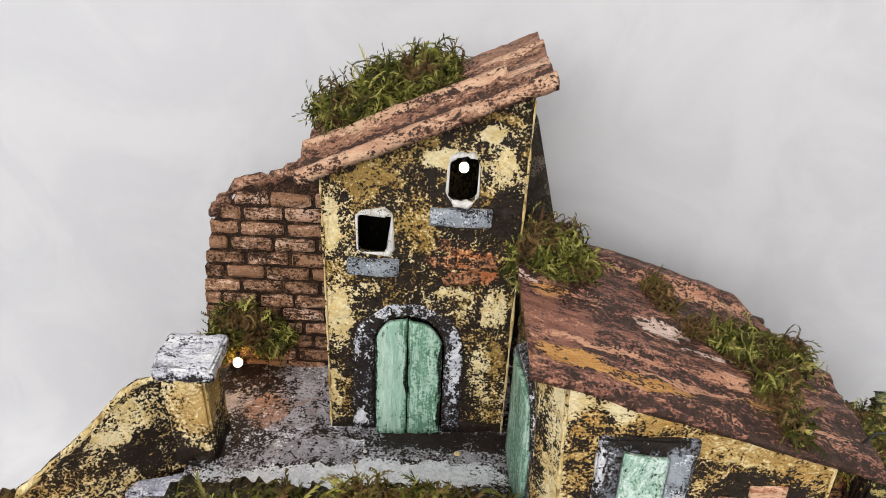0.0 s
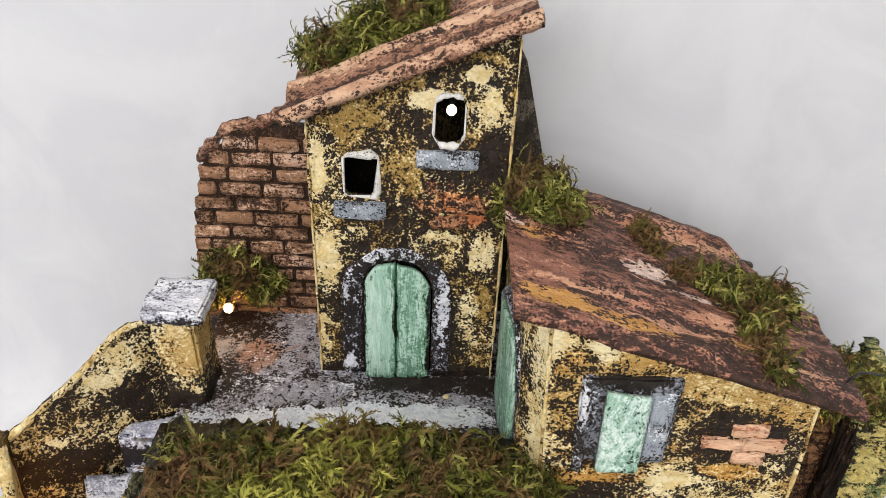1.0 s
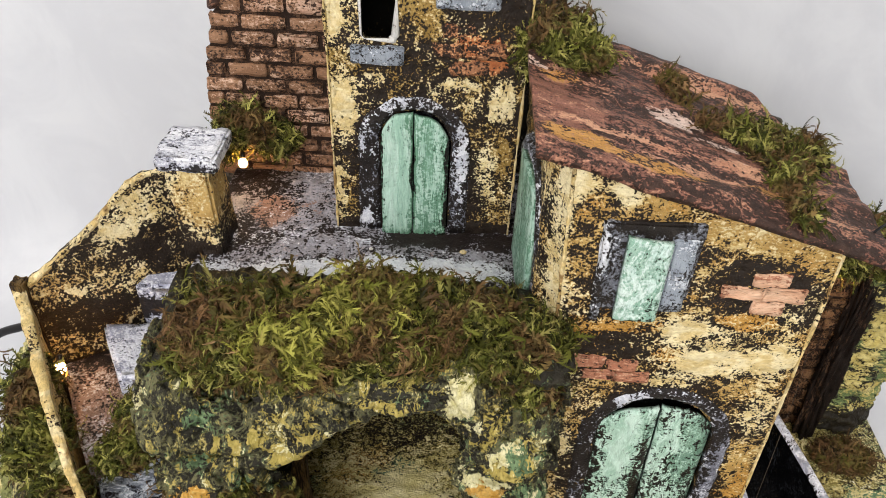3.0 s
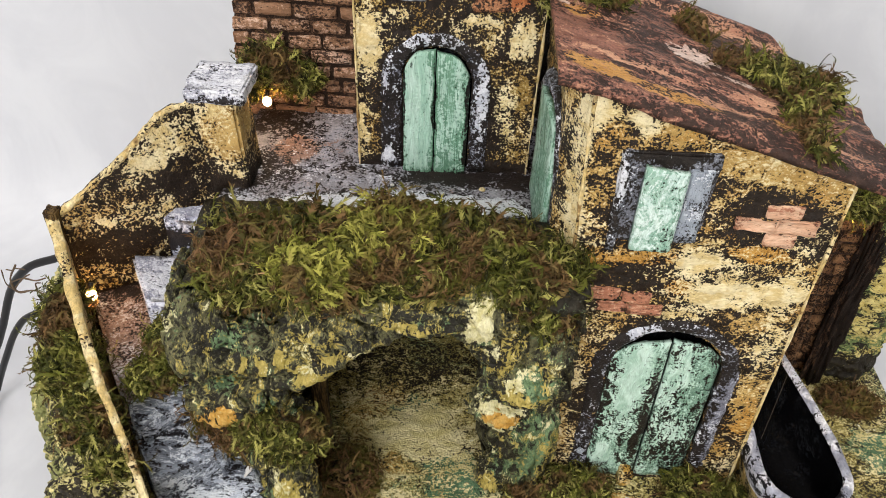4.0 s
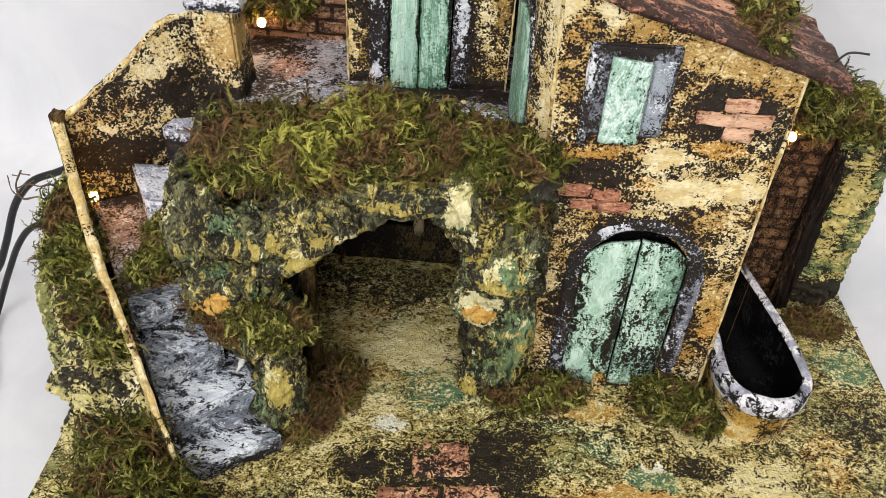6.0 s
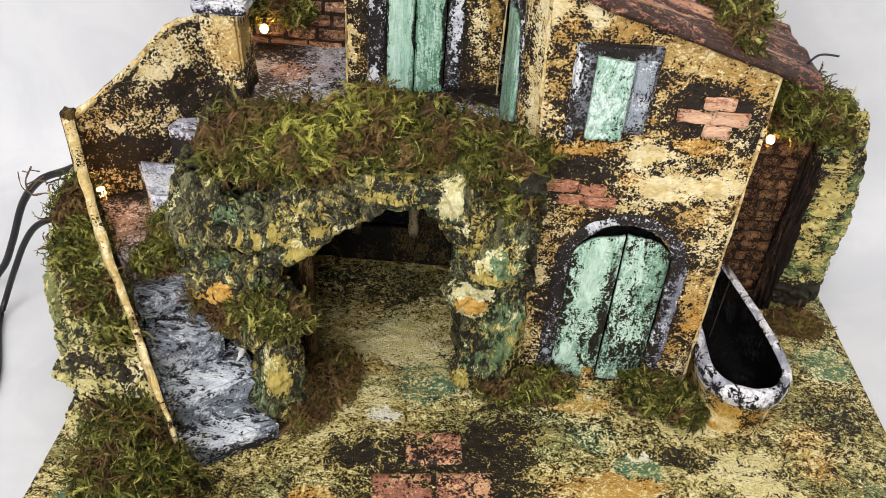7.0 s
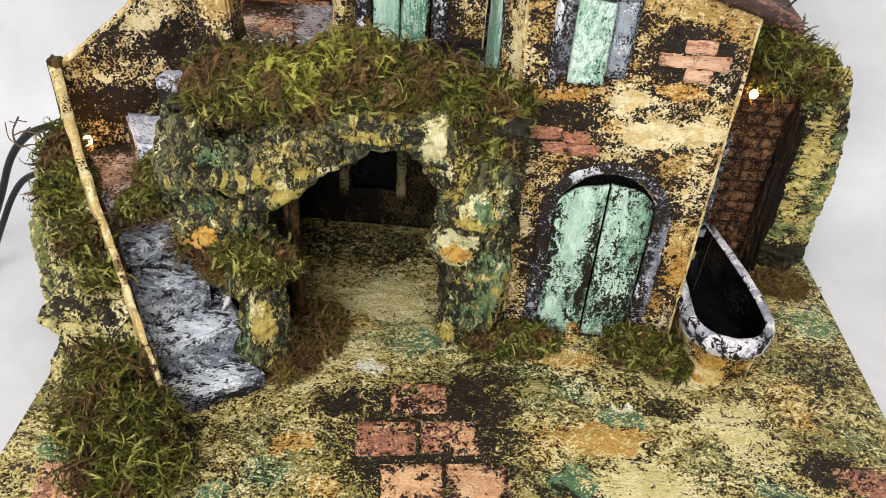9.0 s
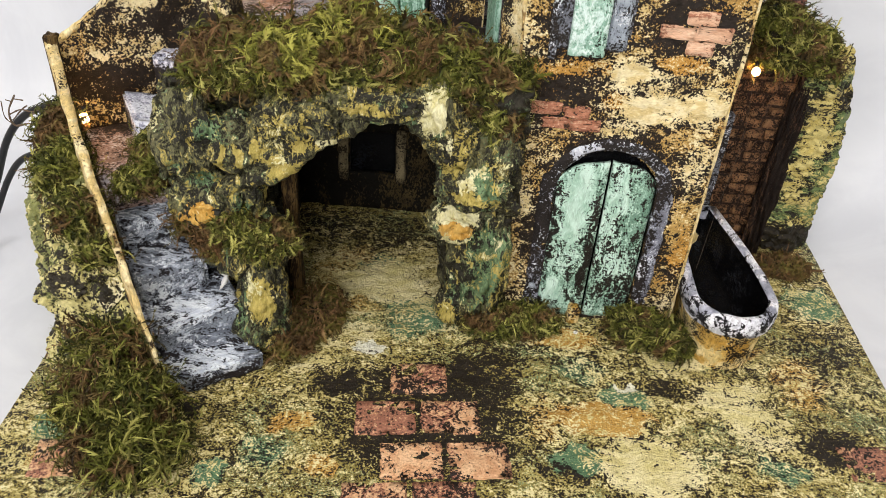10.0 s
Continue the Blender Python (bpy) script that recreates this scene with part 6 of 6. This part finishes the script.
def rear_rock():
    r = thing("rear_board", (0.04, 0.402, 0.2), "dark rough rear board edge behind the tower", "board")
    v, f = sheet(bilinear((0.028, 0.402, 0.16), (0.081, 0.402, 0.16), (0.041, 0.402, 0.325), (0.030, 0.402, 0.346), 0.002, (0, -1, 0), 9.0), 30, 60, (0, 0.004, 0))
    piece("board", v, f, m_board, r)


rear_rock()
cable("bulb_wire", [(0.181, 0.262, 0.226), (0.186, 0.262, 0.234), (0.190, 0.262, 0.236), (0.197, 0.26, 0.2365)], 0.0006, m_cable, "thin black wire end sticking out of the roof", "wire")


def dry_leaf(at, turn, size, label):
    pts = [(-1, 0), (-0.5, 0.45), (0.1, 0.5), (0.7, 0.3), (1, 0), (0.6, -0.35), (0, -0.5), (-0.6, -0.35)]
    m = Matrix.Translation(at) @ Euler(turn).to_matrix().to_4x4()
    top = [m @ Vector((x * size, y * size, 0.18 * size * (x * x - y * y))) for x, y in pts]
    low = [p - Vector((0, 0, 0.0003)) for p in top]
    n = len(pts)
    faces = [tuple(range(n)), tuple(range(2 * n - 1, n - 1, -1))] + [(k, k + n, (k + 1) % n + n, (k + 1) % n) for k in range(n)]
    ob = new("dry_leaf", mesh_from("dry_leaf", top + low, faces, m_leaf))
    return tagged(ob, label, "leaf")


dry_leaf((-0.101, 0.214, 0.187), (-0.7, 0.3, 0.9), 0.006, "dry tan leaf caught in the moss")
dry_leaf((-0.090, 0.210, 0.186), (-0.9, -0.2, 0.2), 0.007, "dry tan leaf caught in the moss")
cable("thin_wire", [(0.2035, 0.322, 0.149), (0.196, 0.29, 0.12), (0.183, 0.262, 0.085), (0.176, 0.247, 0.05)], 0.00008, m_wire, "hair-thin copper wire hanging from the bulb", "wire")


def pebble(at, r, seed, material, label):
    b = lump(at, r, seed, 3, 0.3)
    return tagged(part("pebble", b, material, None, smooth=True), label, "pebble")


pebble((0.0045, 0.3135, 0.1655), (0.0018, 0.0016, 0.001), 71, m_edge, "small cream pebble on the terrace")
pebble((-0.0455, 0.312, 0.1655), (0.0011, 0.001, 0.0007), 72, m_white, "tiny white chip on the terrace")
pebble((0.0745, 0.2455, 0.028), (0.0022, 0.0018, 0.0018), 74, m_sill, "small grey lump of plaster by the door")
pebble((0.106, 0.232, 0.002), (0.0014, 0.0013, 0.001), 73, m_white, "tiny white chip before the door")
